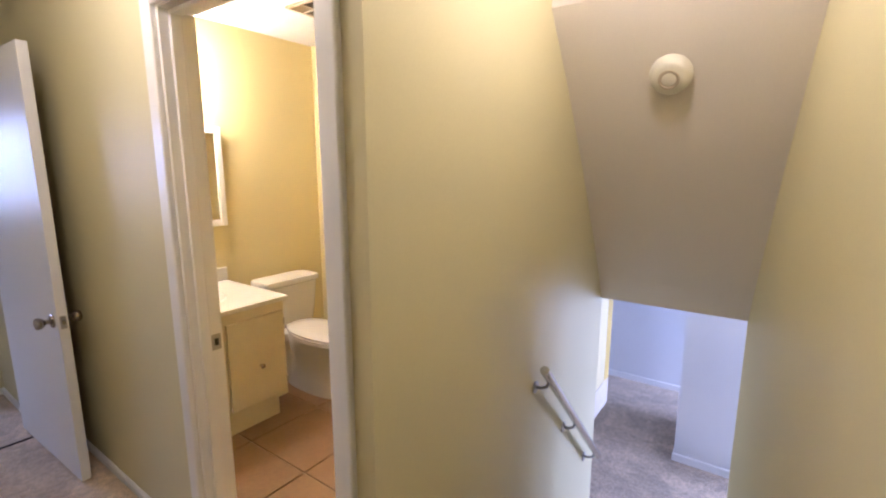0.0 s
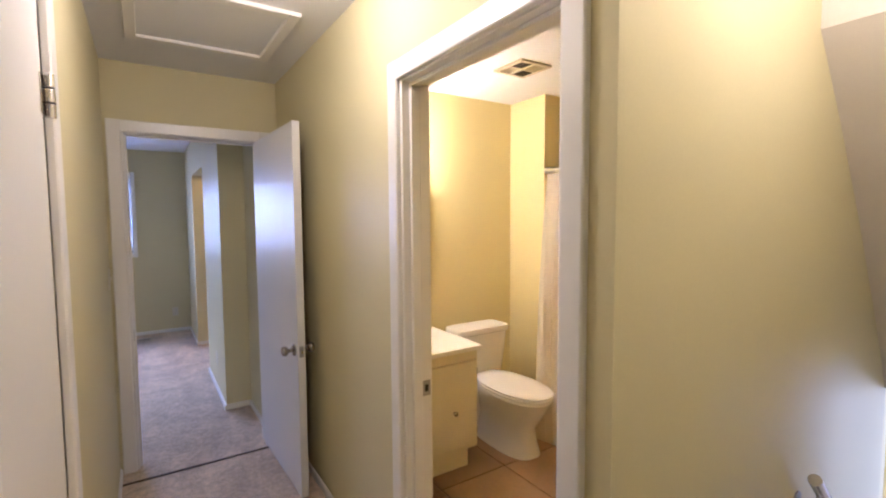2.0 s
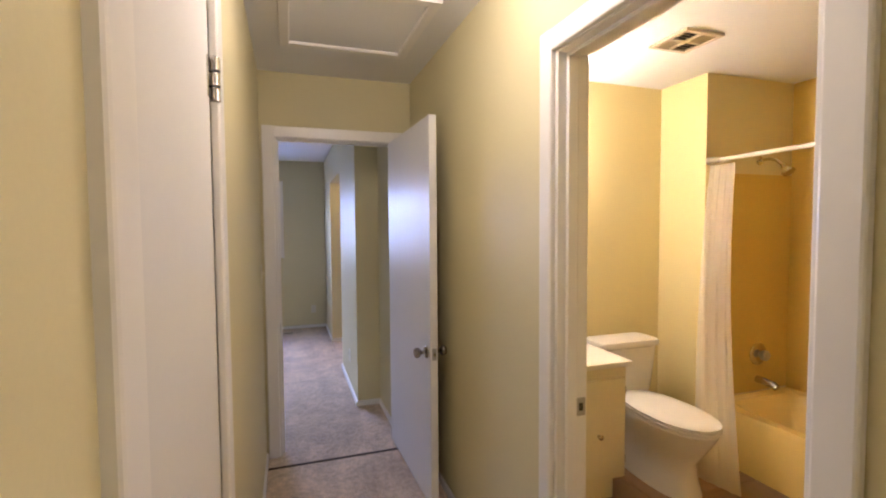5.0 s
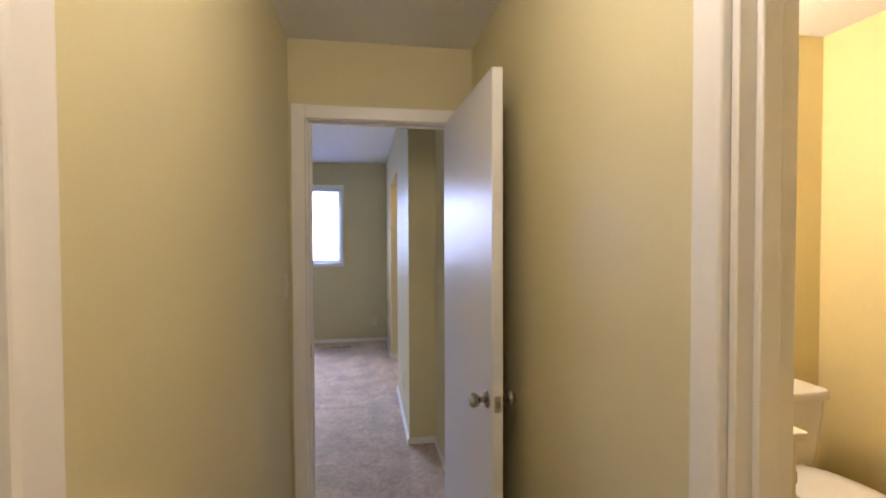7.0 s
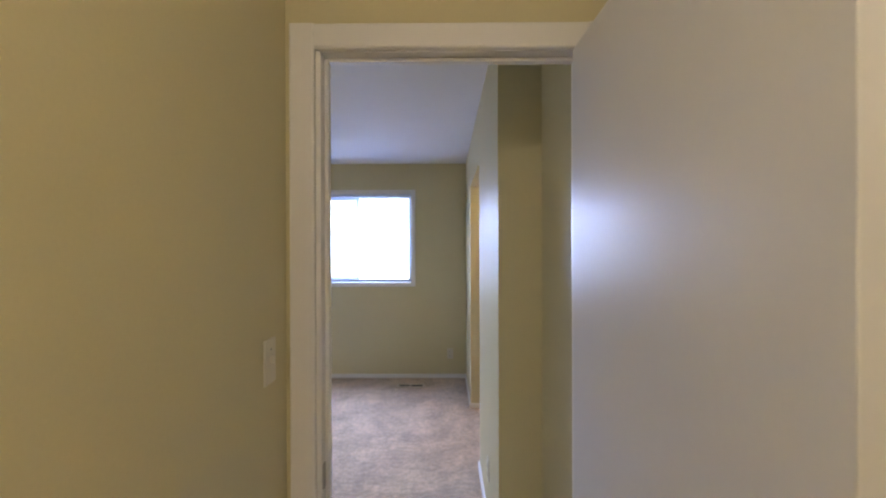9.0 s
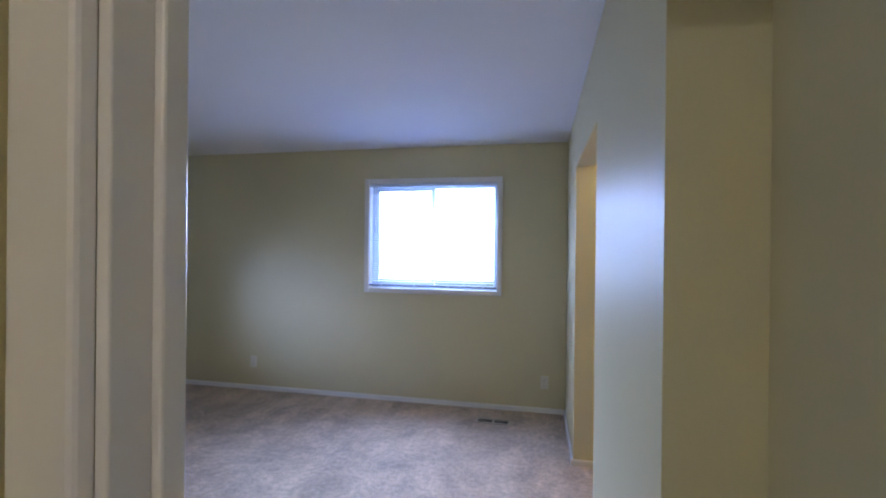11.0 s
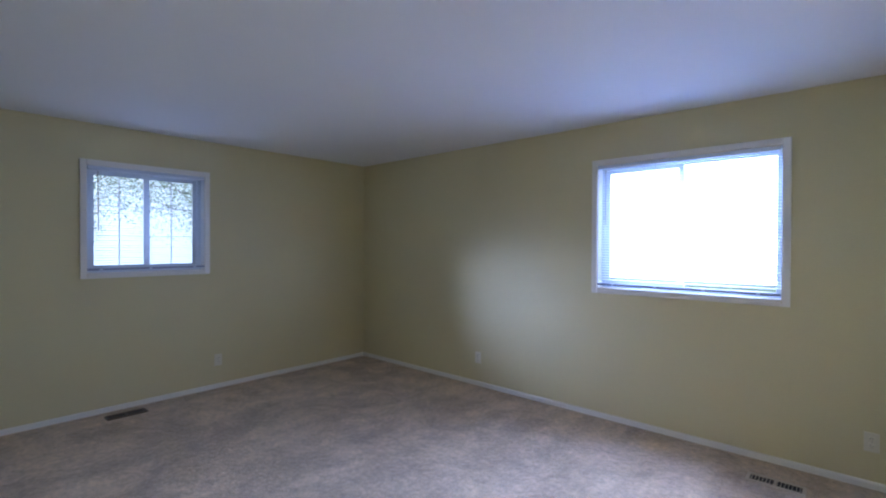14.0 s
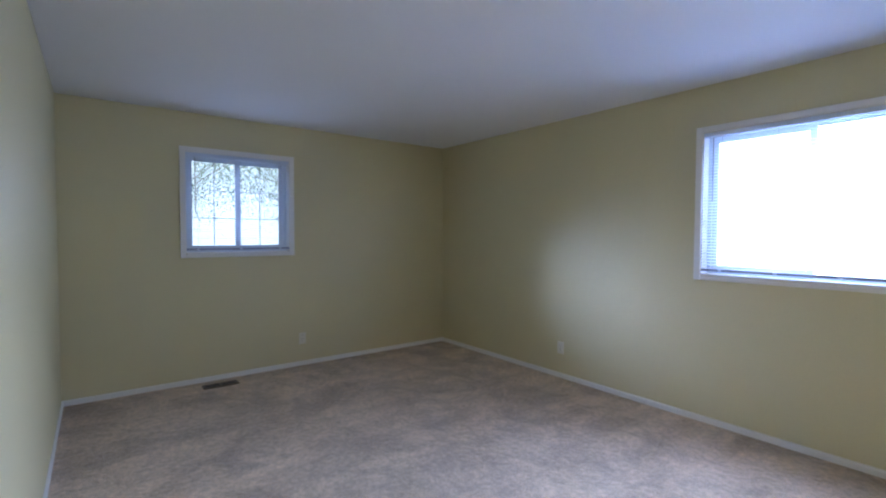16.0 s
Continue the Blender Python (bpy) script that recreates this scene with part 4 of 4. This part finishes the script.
part("vent_frame", boxes((-VW, VW, -VD, -VD + 0.022, -0.014, -0.0005), (-VW, VW, VD - 0.022, VD, -0.014, -0.0005), (-VW, -VW + 0.022, -VD + 0.022, VD - 0.022, -0.014, -0.0005), (VW - 0.022, VW, -VD + 0.022, VD - 0.022, -0.014, -0.0005), (-0.009, 0.009, -VD + 0.022, VD - 0.022, -0.013, -0.0031), (-VW + 0.022, -0.009, -0.009, 0.009, -0.013, -0.0031), (0.009, VW - 0.022, -0.009, 0.009, -0.013, -0.0031), bevel=0.002), BEIGE_METAL, vent)
for sx in (-1, 1):
    for k in range(8):
        y = -VD + 0.034 + (2 * VD - 0.068) * k / 7
        if abs(y) > 0.012:
            louvre = boxes((-0.042, 0.042, -0.0075, 0.0075, -0.0006, 0.0006))
            bmesh.ops.transform(louvre, matrix=pose(sx * 0.056, y, -0.0085, 40 if sx * y > 0 else -40), verts=louvre.verts)
            part("louvre", louvre, BEIGE_METAL, vent)

# ---- outdoors ----
GROUND = material("lawn", (0.07, 0.10, 0.035), 0.95, vary=0.3, scale=0.6, fine=30, bump=0.3)
BARK = material("bark", (0.19, 0.16, 0.13), 0.9, vary=0.25, scale=6, fine=60, bump=0.5)
LEAF = material("leaf", (0.10, 0.12, 0.05), 0.5, vary=0.2, scale=3, fine=30, bump=0.0)
ln = LEAF.node_tree.nodes
lt = ln.new("ShaderNodeBsdfTranslucent")
lt.inputs["Color"].default_value = (0.40, 0.55, 0.34, 1)
lm = ln.new("ShaderNodeMixShader")
lm.inputs["Fac"].default_value = 0.6
LEAF.node_tree.links.new(ln["Principled BSDF"].outputs["BSDF"], lm.inputs[1])
LEAF.node_tree.links.new(lt.outputs["BSDF"], lm.inputs[2])
LEAF.node_tree.links.new(lm.outputs["Shader"], ln["Material Output"].inputs["Surface"])
SKYGLOW = bpy.data.materials.new("overcast_backdrop")
SKYGLOW.use_nodes = True
sn = SKYGLOW.node_tree.nodes
sn.remove(sn["Principled BSDF"])
se = sn.new("ShaderNodeEmission")
se.inputs["Color"].default_value, se.inputs["Strength"].default_value = (0.82, 0.90, 1.0, 1), 7.0
SKYGLOW.node_tree.links.new(se.outputs["Emission"], sn["Material Output"].inputs["Surface"])
setting("ground", boxes((-400, 400, -400, 400, -3.3, -3.1)), GROUND, "lawn around the house", "ground")
setting("backdrop_north", boxes((-70, 70, 62, 62.2, -3, 60)), SKYGLOW, "bright overcast sky beyond the wide window", "backdrop")
# copy of the glowing sky, dimmed so the foliage before it shows
DIM_SKY = SKYGLOW.copy()
DIM_SKY.name = "dim_west_backdrop"
DIM_SKY.node_tree.nodes["Emission"].inputs["Strength"].default_value = 1.9
setting("backdrop_west", boxes((-62.2, -62, -70, 70, -3, 60)), DIM_SKY, "bright overcast sky beyond the small window", "backdrop")


def tree(x, y, height, spread, seed, count):
    rng = random.Random(seed)
    root = thing("tree", "leafy green tree standing outside the window", "tree", pose(x, y, -3.1), group="trees outside")
    bm = bmesh.new()
    limbs = []
    trunk = [Vector((0.05 * math.sin(k), 0.05 * math.cos(2 * k), height * 0.5 * k / 5)) for k in range(6)]

    def limb(points, r0, r1):
        n = 8
        loops = []
        for i, p in enumerate(points):
            d = (points[min(i + 1, len(points) - 1)] - points[max(i - 1, 0)]).normalized()
            a = d.cross(Vector((0.4, 0.8, 0.3))).normalized()
            b = d.cross(a)
            r = r0 + (r1 - r0) * i / (len(points) - 1)
            loops.append([bm.verts.new(p + r * (math.cos(2 * math.pi * k / n) * a + math.sin(2 * math.pi * k / n) * b)) for k in range(n)])
        for a, b in zip(loops, loops[1:]):
            for i in range(n):
                bm.faces.new((a[i], a[(i + 1) % n], b[(i + 1) % n], b[i]))

    limb(trunk, 0.16, 0.07)
    tips = []
    for k in range(22):
        base = trunk[3 + k % 3]
        ang = k * 2.4 + rng.uniform(-0.3, 0.3)
        reach = spread * rng.uniform(0.45, 1.0)
        end = base + Vector((math.cos(ang) * reach, math.sin(ang) * reach, height * rng.uniform(0.12, 0.48)))
        mid = base.lerp(end, 0.5) + Vector((0, 0, 0.2))
        limb([base, mid, end], 0.03, 0.008)
        tips += [mid, end, mid.lerp(end, 0.6)]
    part("trunk", bm, BARK, root)
    verts, faces = [], []
    for _ in range(count):
        c = rng.choice(tips) + Vector((rng.gauss(0, 1.0), rng.gauss(0, 1.0), rng.gauss(0, 0.7)))
        q = Euler((rng.uniform(-1, 1), rng.uniform(-1, 1), rng.uniform(0, 6.3))).to_matrix()
        s = rng.uniform(0.034, 0.06)
        i = len(verts)
        verts += [c + q @ Vector(p) * s for p in ((-1, 0, 0), (-0.2, 0.5, 0.1), (1.1, 0, 0), (-0.2, -0.5, 0.1))]
        faces.append((i, i + 1, i + 2, i + 3))
    mesh = bpy.data.meshes.new("crown")
    mesh.from_pydata(verts, [], faces)
    mesh.materials.append(LEAF)
    crown = new("crown", mesh)
    crown.parent = root
    return root


tree(-20.5, 0.6, 12.5, 6.0, 3, 34000)
tree(-21.5, 10.4, 12.0, 6.0, 5, 34000)
tree(-34.0, 2.5, 15.0, 7.0, 8, 24000)
